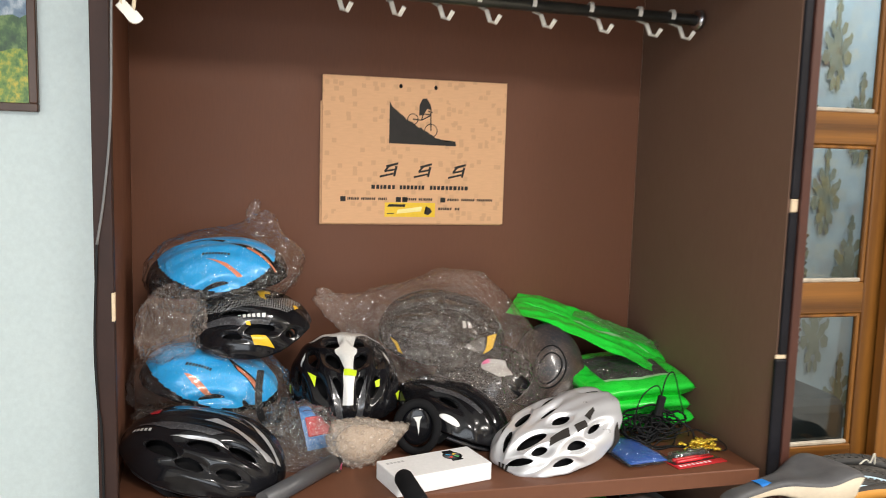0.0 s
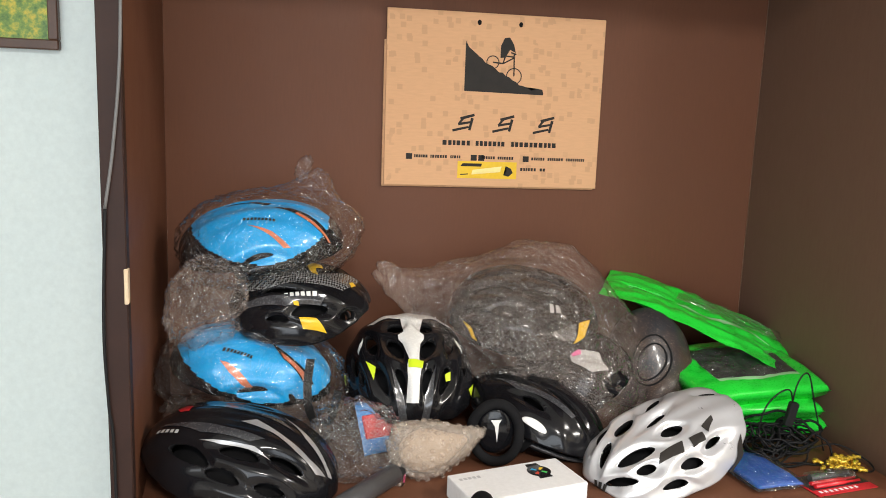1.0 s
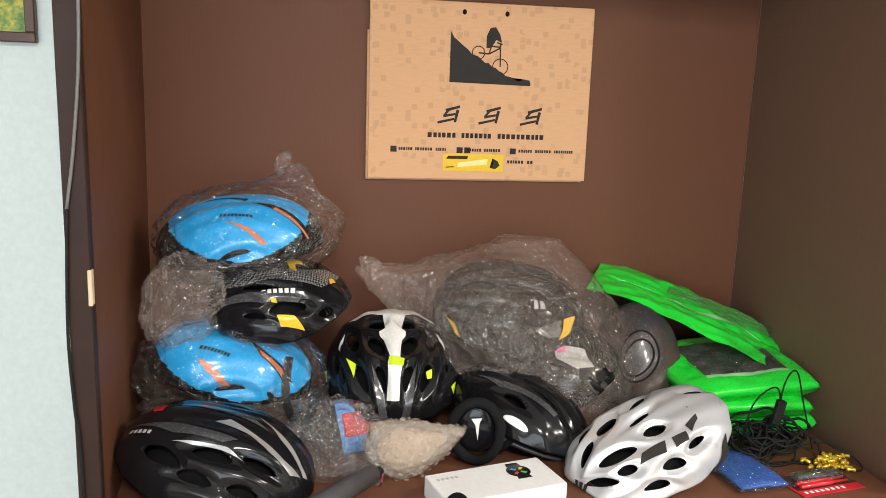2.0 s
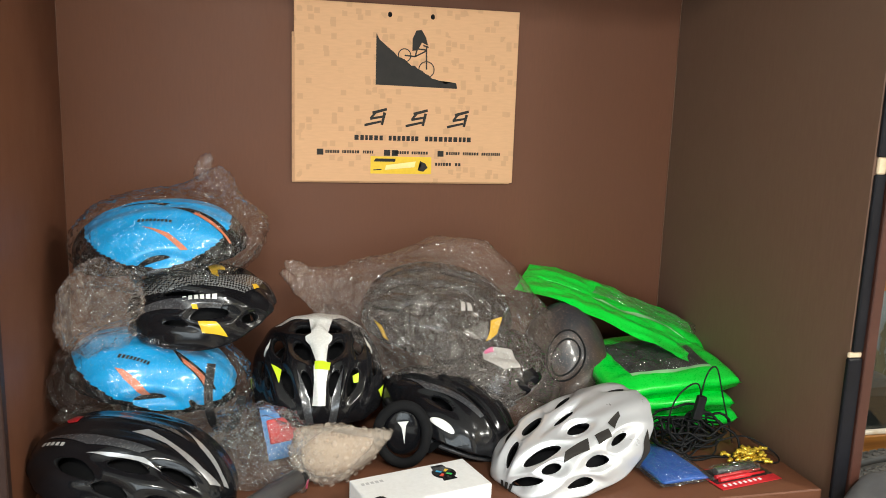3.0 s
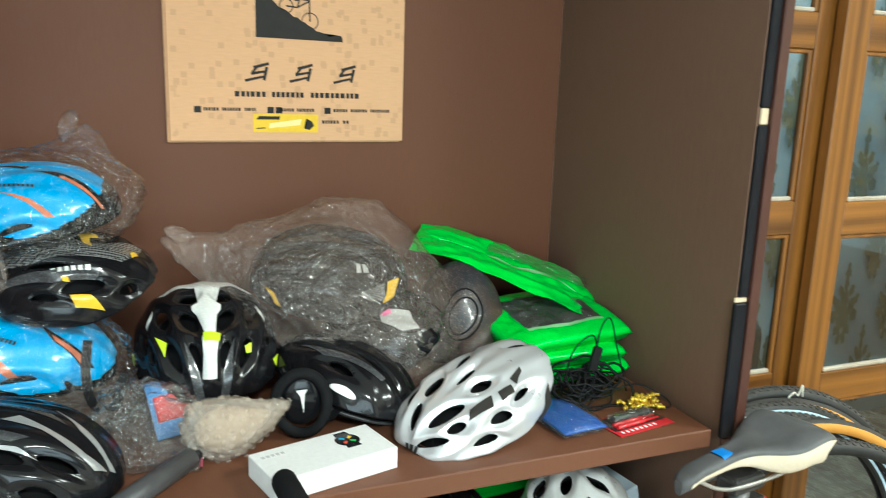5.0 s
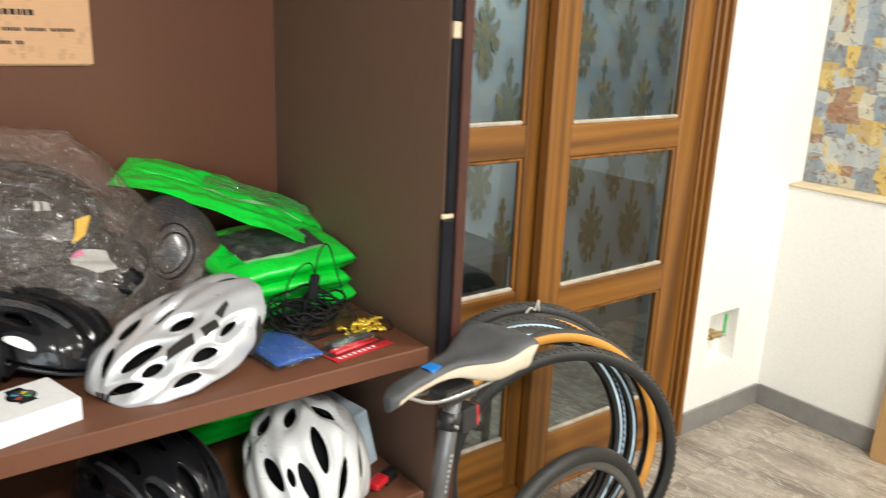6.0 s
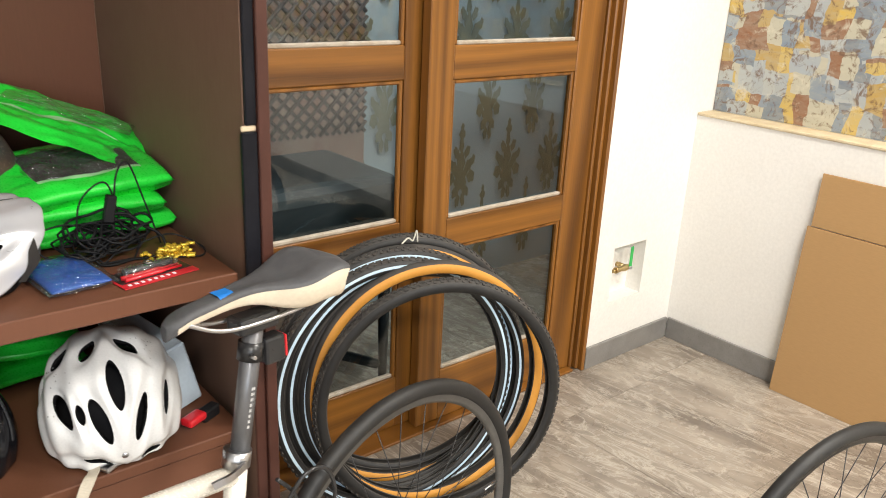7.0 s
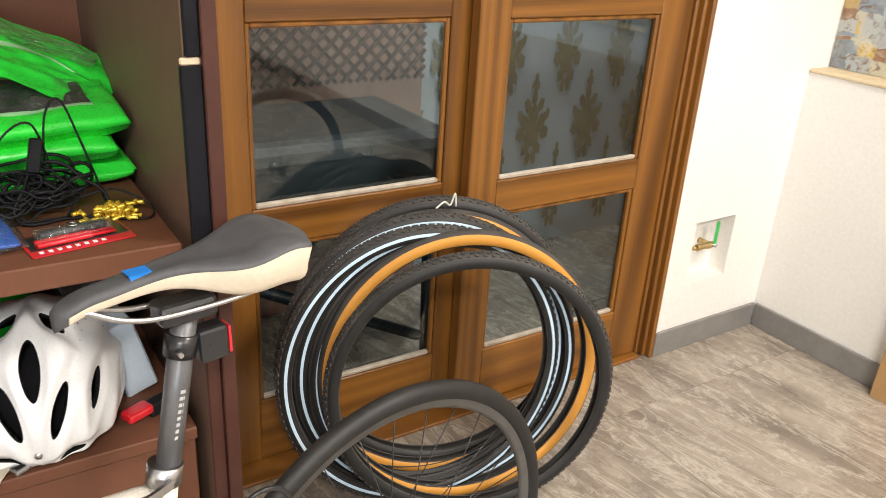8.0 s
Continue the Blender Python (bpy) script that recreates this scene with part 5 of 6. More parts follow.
# ---------- the cardboard sign ----------
def card_material(name, base, spots):
    m = material(name, base, 0.8)
    n, l, b = nodes(m)
    v = coords(m)
    br = n.new("ShaderNodeTexVoronoi")
    br.distance, br.inputs["Scale"].default_value = "CHEBYCHEV", 62
    l.new(v, br.inputs["Vector"])
    sp = n.new("ShaderNodeSeparateColor")
    l.new(br.outputs["Color"], sp.inputs[0])
    core = ramp(m, br.outputs["Distance"], [(0.30, (1, 1, 1)), (0.36, (0, 0, 0))])
    pick = ramp(m, sp.outputs[0], [(0.45, (0, 0, 0)), (0.55, (1, 1, 1))])
    mask = mix(m, 1.0, core, pick, "MULTIPLY")
    fib = noise_node(m, coords(m, (40, 40, 260)), 1, 3)
    col = mix(m, fib, tuple(0.9 * c for c in base), tuple(1.08 * c for c in base))
    if spots:
        col = mix(m, mix(m, 1.0, mask, (0.46, 0.46, 0.46), "MULTIPLY"), col, tuple(0.72 * c for c in base))
    colour_to(m, col)
    bump(m, fib, 0.1, 0.0005)
    return m


SIGN_CARD = card_material("printed_brown_card", (0.70, 0.405, 0.22), True)
SX0, SZ0, SW, SH = 0.6315, 1.385, 0.450, 0.346
sign = thing("sign", pose(SX0, 2.1755, SZ0), "brown cardboard shop sign with black bicycle print, on the back panel", "sign")
part("card", box_bm(0, SW, 0, 0.005, 0, SH, 0.0008), SIGN_CARD, sign)
part("rear_card", box_bm(-0.004, SW - 0.004, 0.0055, 0.0105, -0.003, SH - 0.06, 0.0008), SIGN_CARD, sign)


def flat(name, pts, mat, parent, y=-0.0006, label=""):
    b = bmesh.new()
    b.faces.new([b.verts.new((p[0], y, p[1])) for p in pts])
    bmesh.ops.triangulate(b, faces=b.faces)
    return part(name, b, mat, parent, label)


def uv(u, v):
    return (u * SW, v * SH)


slope = [uv(0.352, 0.555), uv(0.352, 0.84)]
jag = random.Random(3)
for k in range(1, 19):
    f = k / 19
    v = 0.84 - 0.265 * (f ** 0.72) + 0.008 * jag.uniform(-1, 1)
    slope.append(uv(0.352 + 0.30 * f, v))
slope += [uv(0.665, 0.572), uv(0.69, 0.585), uv(0.715, 0.58), uv(0.72, 0.56), uv(0.72, 0.548)]
flat("printed_hillside", slope, INK, sign)
for cu, cv, r in ((0.478, 0.725, 0.0135), (0.578, 0.650, 0.0165)):
    b = bmesh.new()
    cx, cz = uv(cu, cv)
    for j in range(32):
        a, c = 2 * math.pi * j / 32, 2 * math.pi * (j + 1) / 32
        b.faces.new([b.verts.new((cx + rr * math.cos(t), -0.0008, cz + rr * math.sin(t))) for rr, t in ((r, a), (r, c), (r - 0.002, c), (r - 0.002, a))])
    part("printed_wheel", b, INK, sign)
fr = bmesh.new()
for p, q in (((0.478, 0.725), (0.525, 0.72)), ((0.525, 0.72), (0.575, 0.755)), ((0.525, 0.72), (0.535, 0.765)), ((0.575, 0.775), (0.578, 0.65)), ((0.56, 0.785), (0.585, 0.775)), ((0.525, 0.765), (0.572, 0.76))):
    a, c = Vector(uv(*p)), Vector(uv(*q))
    d = (c - a).normalized()
    s = Vector((-d.y, d.x)) * 0.0014
    fr.faces.new([fr.verts.new((w.x, -0.0009, w.y)) for w in (a + s, c + s, c - s, a - s)])
part("printed_frame", fr, INK, sign)
flat("printed_mark", [uv(0.512, 0.752), uv(0.512, 0.82), uv(0.528, 0.865), uv(0.552, 0.87), uv(0.572, 0.83), uv(0.582, 0.785), uv(0.555, 0.80), uv(0.535, 0.755)], INK, sign, -0.001)
for cu in (0.36, 0.545, 0.735):
    b = bmesh.new()
    for (u0, v0, u1, v1, w) in ((-0.02, 0.395, 0.045, 0.415, 0.006), (-0.005, 0.40, -0.03, 0.365, 0.005), (-0.03, 0.362, 0.035, 0.375, 0.005), (0.035, 0.40, 0.02, 0.33, 0.006), (-0.055, 0.325, 0.02, 0.345, 0.005)):
        a, c = Vector(uv(cu + u0, v0)), Vector(uv(cu + u1, v1))
        d = (c - a).normalized()
        s = Vector((-d.y, d.x)) * w / 2
        b.faces.new([b.verts.new((q.x, -0.0007 - 0.0001 * len(b.faces), q.y)) for q in (a + s, c + s * 1.3, c - s * 0.4, a - s)])
    part("printed_emblem", b, INK, sign)


def bar_row(name, u0, u1, v, hgt, gaps, mat, y=-0.0006):
    u, k, rr = u0, 0, random.Random(int(u0 * 991 + v * 77))
    while u < u1:
        w = rr.uniform(0.7, 1.15) * gaps
        if k not in (6, 14):
            b = bmesh.new()
            b.faces.new([b.verts.new((x, y, z)) for x, z in (uv(u, v), uv(u + w * 0.72, v), uv(u + w * 0.72, v + hgt), uv(u, v + hgt))])
            part(name, b, mat, sign)
        u, k = u + w, k + 1


bar_row("printed_line", 0.262, 0.775, 0.240, 0.028, 0.0235, INK)
for u0, u1 in ((0.135, 0.345), (0.445, 0.59), (0.68, 0.93)):
    bar_row("printed_small_line", u0, u1, 0.163, 0.017, 0.0115, INK)
for u0 in (0.098, 0.395, 0.43, 0.64):
    flat("printed_icon", [uv(u0, 0.152), uv(u0 + 0.028, 0.152), uv(u0 + 0.028, 0.186), uv(u0, 0.186)], INK, sign)
bar_row("printed_small_line", 0.63, 0.745, 0.098, 0.018, 0.0135, INK)
STICK = worn("yellow_sticker", (0.80, 0.50, 0.01), (0.86, 0.56, 0.02), 0.4, 20, 160)
st = flat("yellow_sticker", [uv(0.335, 0.048), uv(0.612, 0.048), uv(0.612, 0.148), uv(0.335, 0.148)], STICK, sign, -0.0010, "yellow sticker with black print")
flat("sticker_print", [uv(0.348, 0.118), uv(0.445, 0.118), uv(0.448, 0.136), uv(0.358, 0.136)], INK, st, -0.0014)
flat("sticker_print", [uv(0.40, 0.07), uv(0.535, 0.088), uv(0.54, 0.122), uv(0.405, 0.098)], worn("pale_sticker_print", (0.9, 0.72, 0.2), (0.95, 0.8, 0.35), 0.4), st, -0.0014)
flat("sticker_print", [uv(0.55, 0.07), uv(0.575, 0.062), uv(0.595, 0.085), uv(0.585, 0.11), uv(0.56, 0.125), uv(0.565, 0.095)], INK, st, -0.0015)
flat("sticker_print", [uv(0.348, 0.066), uv(0.385, 0.07), uv(0.385, 0.076), uv(0.348, 0.072)], INK, st, -0.0015)
for cu in (0.41, 0.60):
    cx, cz = uv(cu, 0.945)
    flat("hole", [(cx + 0.0042 * math.cos(t), cz + 0.0052 * math.sin(t)) for t in (2 * math.pi * j / 18 for j in range(18))], FOAM, sign, -0.0012)

# ---------- rail with hooks, drawstring, wires ----------
rod = thing("hanging_rail", pose(0, 0, 0), "dark steel hanging rail across the top of the cabinet", "rail")
part("tube", tube_bm([(CX0 + 0.002, 1.925, 1.880), (CX1 - 0.002, 1.925, 1.868)], 0.0125, 16), worn("dark_steel_tube", (0.05, 0.05, 0.045), (0.08, 0.08, 0.07), 0.3, 20, 200, metal=0.6), rod)
for x, sg in ((CX0 + 0.002, 1), (CX1 - 0.002, -1)):
    part("socket", lathe_bm([(0.0, 0), (0.022, 0), (0.022, 0.008), (0.015, 0.012), (0.0, 0.012)], 24, closed=False), STEEL, rod).matrix_local = pose(x, 1.925, 1.880 if sg > 0 else 1.868, 0, 90 * sg, 0)
HOOK = worn("white_plastic_hook", (0.66, 0.63, 0.56), (0.74, 0.71, 0.64), 0.4, 20, 160)
for k, hx in enumerate((0.62, 0.725, 0.825, 0.925, 1.045, 1.175, 1.29, 1.37)):
    zc = 1.880 - 0.012 * (hx - CX0) / (CX1 - CX0)
    pts = []
    for j in range(13):
        a = math.radians(200 - 235 * j / 12)
        pts.append((hx + 0.010 * j / 12, 1.925 - 0.0165 * math.cos(a + 3.14), zc + 0.0165 * math.sin(a)))
    pts += [(hx + 0.014, 1.905, zc - 0.022), (hx + 0.020, 1.898, zc - 0.045), (hx + 0.028, 1.886, zc - 0.050), (hx + 0.036, 1.880, zc - 0.034)]
    o = link_mesh("hook", ribbon_bm(pts, 0.009, 0.003, (1, 0, 0)), HOOK)
    tagged(o, "cream white plastic hook hanging on the steel rail", "hook", "row of hooks on the rail")
ds = thing("drawstring", pose(0, 0, 0), "beige cord loop with a knotted plastic end", "cord")
BEIGE = worn("beige_cord", (0.55, 0.45, 0.30), (0.66, 0.56, 0.40), 0.7, 30, 400)
part("cord", tube_bm(smooth_path([(0.262, 1.60, 1.96), (0.264, 1.60, 1.86), (0.268, 1.60, 1.79), (0.276, 1.602, 1.757), (0.287, 1.605, 1.752), (0.291, 1.606, 1.80), (0.289, 1.606, 1.96)]), 0.0032, 8), BEIGE, ds)
part("tag", ribbon_bm(smooth_path([(0.270, 1.60, 1.765), (0.282, 1.598, 1.752), (0.291, 1.597, 1.742), (0.299, 1.597, 1.748)]), 0.016, 0.002, (0.3, 0, 1)), worn("pale_plastic_tag", (0.7, 0.66, 0.58), (0.78, 0.75, 0.68), 0.4), ds)
wr = thing("wire", pose(0, 0, 0), "thin grey and black wires running down the cabinet's edge", "wire")
part("grey_wire", tube_bm(smooth_path([(0.272, 1.584, 2.04), (0.262, 1.582, 1.80), (0.257, 1.583, 1.60), (0.246, 1.583, 1.48), (0.234, 1.583, 1.40)]), 0.0022, 6), worn("grey_wire_skin", (0.10, 0.10, 0.10), (0.18, 0.18, 0.18), 0.4), wr)
part("black_wire", tube_bm(smooth_path([(0.234, 1.583, 1.40), (0.228, 1.583, 1.25), (0.231, 1.583, 1.15), (0.236, 1.583, 1.05), (0.236, 1.583, 0.5), (0.236, 1.583, 0.02)]), 0.0022, 6), WEBBING, wr)

# ---------- framed landscape on the left wall ----------
def blotch(name, a, b, c, scale):
    m = material(name, a, 0.35)
    v = coords(m)
    col = ramp(m, noise_node(m, v, scale, 8, 0.65), [(0.35, a), (0.5, b), (0.65, c)])
    colour_to(m, col)
    return m


pf = thing("framed_picture", pose(-0.55, WALL_Y - 0.018, 1.62), "framed mountain meadow picture hanging on the pale wall", "picture")
FRW = worn("dark_wood_frame", (0.06, 0.028, 0.016), (0.10, 0.05, 0.03), 0.4, 20, 200)
for d in ((0.0, 0.575, 0.0, 0.018), (0.0, 0.575, 0.432, 0.45), (0.0, 0.018, 0.018, 0.432), (0.557, 0.575, 0.018, 0.432)):
    part("frame_rail", box_bm(d[0], d[1], 0, 0.017, d[2], d[3], 0.002), FRW, pf)
sheet = part("print", box_bm(0.018, 0.557, 0.006, 0.010, 0.018, 0.432), blotch("sky_print", (0.25, 0.42, 0.66), (0.5, 0.62, 0.75), (0.7, 0.78, 0.82), 6), pf)


def ridge(base, amp, seed, freq):
    r = random.Random(seed)
    ph = [r.uniform(0, 6) for _ in range(4)]
    pts = [(0.018, 0.018)]
    pts += [(0.018 + 0.539 * k / 40, base + amp * sum(math.sin(freq * (2 ** q) * k / 40 + ph[q]) / 2 ** q for q in range(4))) for k in range(41)]
    return pts + [(0.557, 0.018)]


for nm, pts, mt, y in (("mountains", ridge(0.29, 0.030, 2, 9), blotch("mountain_print", (0.06, 0.10, 0.17), (0.16, 0.24, 0.33), (0.55, 0.6, 0.65), 24), 0.0055),
                       ("forest", ridge(0.20, 0.012, 5, 16), blotch("forest_print", (0.015, 0.05, 0.015), (0.05, 0.12, 0.03), (0.16, 0.26, 0.07), 46), 0.0050),
                       ("meadow", ridge(0.11, 0.016, 8, 7), blotch("meadow_print", (0.05, 0.14, 0.015), (0.16, 0.28, 0.03), (0.55, 0.45, 0.03), 70), 0.0045)):
    flat(nm, pts, mt, sheet, y)
# ---------- loose tyres ----------
def ring_matrix(xb, yb, lean, yaw, R):
    """The pose of a ring that stands on the floor at (xb, yb): its axis is local z."""
    u = Vector((math.cos(yaw), math.sin(yaw), 0))
    w = Vector((-math.sin(yaw) * math.sin(lean), math.cos(yaw) * math.sin(lean), math.cos(lean)))
    m = Matrix((u, w, u.cross(w))).transposed().to_4x4()
    m.translation = Vector((xb, yb, 0)) + R * w
    return m


def tyre_bm(R, w, sidewall=None, stripe=None, squash=1.0, steps=120):
    """An unmounted tyre: a thin open casing. Slots: 0 tread, 1 sidewall, 2 stripe."""
    outer, mats = [], []
    n = 26
    for k in range(n + 1):
        a = math.radians(-142 + 284 * k / n)
        outer.append((R - w + w * math.cos(a), squash * w * math.sin(a)))
        mid = math.degrees(abs(math.radians(-142 + 284 * (k + 0.5) / n)))
        mats.append(2 if stripe and stripe[0] < mid < stripe[1] else (1 if sidewall and sidewall[0] < mid < sidewall[1] else 0))
    inner = [((r - (R - w)) * 0.86 + R - w, z * 0.86) for r, z in reversed(outer)]
    prof = outer + inner
    return lathe_bm(prof, steps, mats=mats[:n] + [0] * (len(prof) - n))


def knob_bm(R, w, rows=4, count=112, hgt=0.0011, span=48):
    bm = bmesh.new()
    for k in range(count):
        for r in range(rows):
            a = math.radians(-span + 2 * span * (r + 0.5) / rows)
            t = 2 * math.pi * (k + 0.5 * (r % 2)) / count
            b = box_bm(-0.0017, 0.0017 + hgt, -0.0036, 0.0036, -0.0030, 0.0030)
            m = pose(0, 0, 0, 0, 0, math.degrees(t)) @ Matrix.Translation((R - w + w * math.cos(a), 0, w * math.sin(a))) @ pose(0, 0, 0, 0, -math.degrees(a), 0)
            join(bm, b, m)
    return bm


TREAD = worn("dusty_black_tread", (0.028, 0.026, 0.024), (0.075, 0.068, 0.060), 0.75, 16, 260, bumpy=0.3)
WALL_RUB = worn("grey_black_sidewall", (0.007, 0.007, 0.007), (0.018, 0.017, 0.016), 0.55, 10, 200)


def tyre(pose_args, w, label, sidewall=None, stripe=None, knobs=0, wall_mat=None):
    R = pose_args[4]
    e = thing("bicycle_tyre", ring_matrix(*pose_args), label, "tyre", "tyres leaning on the doors")
    part("casing", tyre_bm(R, w, sidewall, stripe), [TREAD, wall_mat or WALL_RUB, REFLEX], e)
    if knobs:
        part("tread", knob_bm(R, w, knobs), TREAD, e)
    return e


tyre((2.172, 2.088, 0.115, -0.36, 0.360), 0.021, "black knobbly tyre, rearmost of the bunch on the doors", (60, 130), None, 4)
tyre((2.150, 2.054, 0.115, -0.33, 0.352), 0.019, "black tyre with tan sidewalls among the bunch", (55, 128), None, 0, ORANGE_TAPE)
tyre((2.098, 2.018, 0.11, -0.26, 0.357), 0.019, "black tyre with a pale reflective band", (45, 130), (75, 95), 3)
tyre((2.080, 1.982, 0.12, -0.22, 0.350), 0.019, "black tyre with a pale reflective band", (45, 130), (75, 95), 3)
tyre((2.118, 2.002, 0.105, -0.24, 0.342), 0.018, "black tyre with a pale reflective band, squeezed between others", (45, 130), (75, 95), 0)
tyre((2.112, 2.036, 0.112, -0.30, 0.354), 0.018, "black tyre with a pale reflective band, squeezed between others", (45, 130), (70, 84), 0)
tyre((2.140, 1.982, 0.108, -0.27, 0.336), 0.017, "black tyre with a pale reflective band, squeezed between others", (45, 130), (84, 104), 0)
tyre((2.158, 1.942, 0.119, -0.298, 0.346), 0.020, "black tyre with wide tan sidewalls leaning on others", (58, 128), None, 0, ORANGE_TAPE)
tyre((2.139, 1.891, 0.06, -0.40, 0.337), 0.019, "grey black tyre with fine tread, foremost of the bunch", (50, 130), None, 4)
tw = thing("tie_wire", pose(2.184, 2.12, 0.722), "twisted pale tie holding the tyres together", "tie")
part("tie", tube_bm(smooth_path([(-0.045, -0.03, -0.002), (-0.02, -0.025, 0.008), (0.0, -0.02, -0.004), (0.012, -0.02, 0.022), (0.016, -0.02, -0.01)]), 0.0022, 6), worn("pale_tie", (0.6, 0.58, 0.5), (0.7, 0.68, 0.6), 0.4), tw)


# ---------- wheels ----------
ALU = worn("grey_aluminium_rim", (0.10, 0.096, 0.09), (0.17, 0.165, 0.155), 0.4, 16, 220, metal=0.5)
BLACK_RIM = worn("black_rim", (0.012, 0.012, 0.013), (0.025, 0.025, 0.026), 0.3, 16, 220)
HUB = worn("polished_hub", (0.5, 0.49, 0.47), (0.6, 0.59, 0.57), 0.25, 20, 200, metal=1.0)


def wheel(name, parent, local, R, w, rim_mat, spokes=28, label=""):
    """A built wheel: the rim is the part; tyre, hub and spokes belong to it. Its axis is local z."""
    ri = R - 2 * w + 0.004
    prof = [(ri, -0.010), (ri + 0.004, -0.0115), (ri + 0.002, -0.0085), (ri - 0.012, -0.0075), (ri - 0.020, 0.0), (ri - 0.012, 0.0075), (ri + 0.002, 0.0085), (ri + 0.004, 0.0115), (ri, 0.010), (ri - 0.008, 0.0)]
    rim = part(name, lathe_bm(prof, 110), rim_mat, parent, label)
    rim.matrix_local = local
    tp = [(R - w + w * math.cos(a), w * math.sin(a)) for a in (2 * math.pi * k / 20 for k in range(20))]
    part("tyre", lathe_bm(tp, 120), WALL_RUB, rim, "black road tyre")
    part("hub", lathe_bm([(0.0, -0.045), (0.007, -0.045), (0.009, -0.036), (0.026, -0.033), (0.026, -0.029), (0.014, -0.024), (0.013, 0.024), (0.026, 0.029), (0.026, 0.033), (0.009, 0.036), (0.007, 0.045), (0.0, 0.045)], 28, closed=False), HUB, rim)
    sp_me = {}
    for k in range(spokes):
        a = 2 * math.pi * k / spokes
        sg, tw_ = (1 if k % 2 else -1), (0.55 if (k // 2) % 2 else -0.55)
        key = (sg, tw_)
        if key not in sp_me:
            b = tube_bm([(0.024 * math.cos(tw_), 0.024 * math.sin(tw_), sg * 0.031), (ri - 0.016, 0, 0.0)], 0.0011, 5)
            o = part("spoke", b, BLACK_RIM, rim)
            sp_me[key] = o.data
        else:
            o = new("spoke", sp_me[key])
            o.parent = rim
        o.rotation_euler = (0, 0, a)
    part("valve", tube_bm([(-(ri - 0.018), 0, 0), (-(ri - 0.06), 0, 0)], 0.003, 8), STEEL, rim)
    return rim


# ---------- the bicycle before the cabinet ----------
BX, BY, BLEAN, BYAW, BR = 1.728, 1.495, 0.057, 0.154, 0.342
fwd = Vector((-math.cos(BYAW), -math.sin(BYAW), 0))
upv = Vector((-math.sin(BYAW) * math.sin(BLEAN), math.cos(BYAW) * math.sin(BLEAN), math.cos(BLEAN)))
lft = upv.cross(fwd)
BM = Matrix((fwd, lft, upv)).transposed().to_4x4()
BM.translation = (BX, BY, 0)
bike = thing("bicycle", BM, "white framed bicycle with black and cream saddle, before the cabinet", "bicycle")
CREAM = gloss_paint("cream_white_frame_paint", (0.70, 0.66, 0.58), (0.78, 0.74, 0.66), 0.25)
WHEEL_T = pose(0, 0, 0, 90, 0, 0)
wheel("rear_wheel", bike, Matrix.Translation((0, 0, BR)) @ WHEEL_T, BR, 0.0160, ALU, 28, "grey rimmed rear wheel with black road tyre")
wheel("front_wheel", bike, Matrix.Translation((1.03, 0, BR)) @ WHEEL_T, BR, 0.0135, ALU, 28, "grey rimmed front wheel with black road tyre")
BB, SC = Vector((0.425, 0, 0.275)), Vector((0.352, 0, 0.718))
HT, HB = Vector((0.915, 0, 0.86)), Vector((0.955, 0, 0.72))
for nm, a, c, r in (("seat_tube", BB, SC, 0.017), ("top_tube", SC + Vector((0.0, 0, -0.035)), HB + Vector((0, 0, 0.03)), 0.016), ("down_tube", BB, HB + Vector((-0.005, 0, 0.02)), 0.019), ("head_tube", HB, HT, 0.021)):
    part(nm, tube_bm([a, c], r, 16), CREAM, bike)
for sg in (1, -1):
    ax = Vector((0, sg * 0.062, BR))
    part("seat_stay", tube_bm(smooth_path([ax, (0.20, sg * 0.045, 0.45), (0.385, sg * 0.018, 0.60)]), 0.0075, 10), CREAM, bike)
    part("chain_stay", tube_bm(smooth_path([ax, (0.2, sg * 0.05, 0.30), BB + Vector((-0.02, sg * 0.022, 0))]), 0.009, 10), CREAM, bike)
    part("fork_blade", tube_bm(smooth_path([HB + Vector((0.004, sg * 0.03, -0.02)), (0.985, sg * 0.048, 0.5), (1.03, sg * 0.055, BR)]), 0.010, 10), CREAM, bike)
part("fork_crown", box_bm(0.935, 0.98, -0.045, 0.045, 0.688, 0.715, 0.008, seg=2), CREAM, bike)
part("bottom_bracket", tube_bm([BB + Vector((0, -0.036, 0)), BB + Vector((0, 0.036, 0))], 0.021, 18), CREAM, bike)
part("chainring", lathe_bm([(0.055, -0.0015), (0.090, -0.0015), (0.093, 0), (0.090, 0.0015), (0.055, 0.0015)], 60), BLACK_RIM, bike).matrix_local = Matrix.Translation(BB + Vector((0, -0.048, 0))) @ WHEEL_T
for sg in (1, -1):
    cr = part("crank", tube_bm([BB + Vector((0, sg * 0.055, 0)), BB + Vector((sg * 0.14, sg * 0.062, -0.09))], 0.009, 10), BLACK_RIM, bike)
    part("pedal", box_bm(-0.045, 0.045, -0.04, 0.04, -0.010, 0.010, 0.004), BLACK_RIM, cr).location = BB + Vector((sg * 0.14, sg * 0.11, -0.09))
# seat post, clamp and saddle
POSTM = worn("scratched_grey_seatpost", (0.11, 0.11, 0.115), (0.20, 0.20, 0.205), 0.35, 26, 260, metal=0.5, stretch=(1, 1, 0.3))
TOPP = Vector((0.304, 0, 0.925))
sp = part("seat_post", tube_bm([SC + Vector((0, 0, -0.02)), TOPP], 0.0152, 20), POSTM, bike, "scratched dark grey seat post")
axis = (TOPP - SC).normalized()
cl = SC - axis * 0.010
part("seat_clamp", tube_bm([cl - axis * 0.010, cl + axis * 0.016], 0.0215, 20), STEEL, sp, "silver quick release seat clamp")
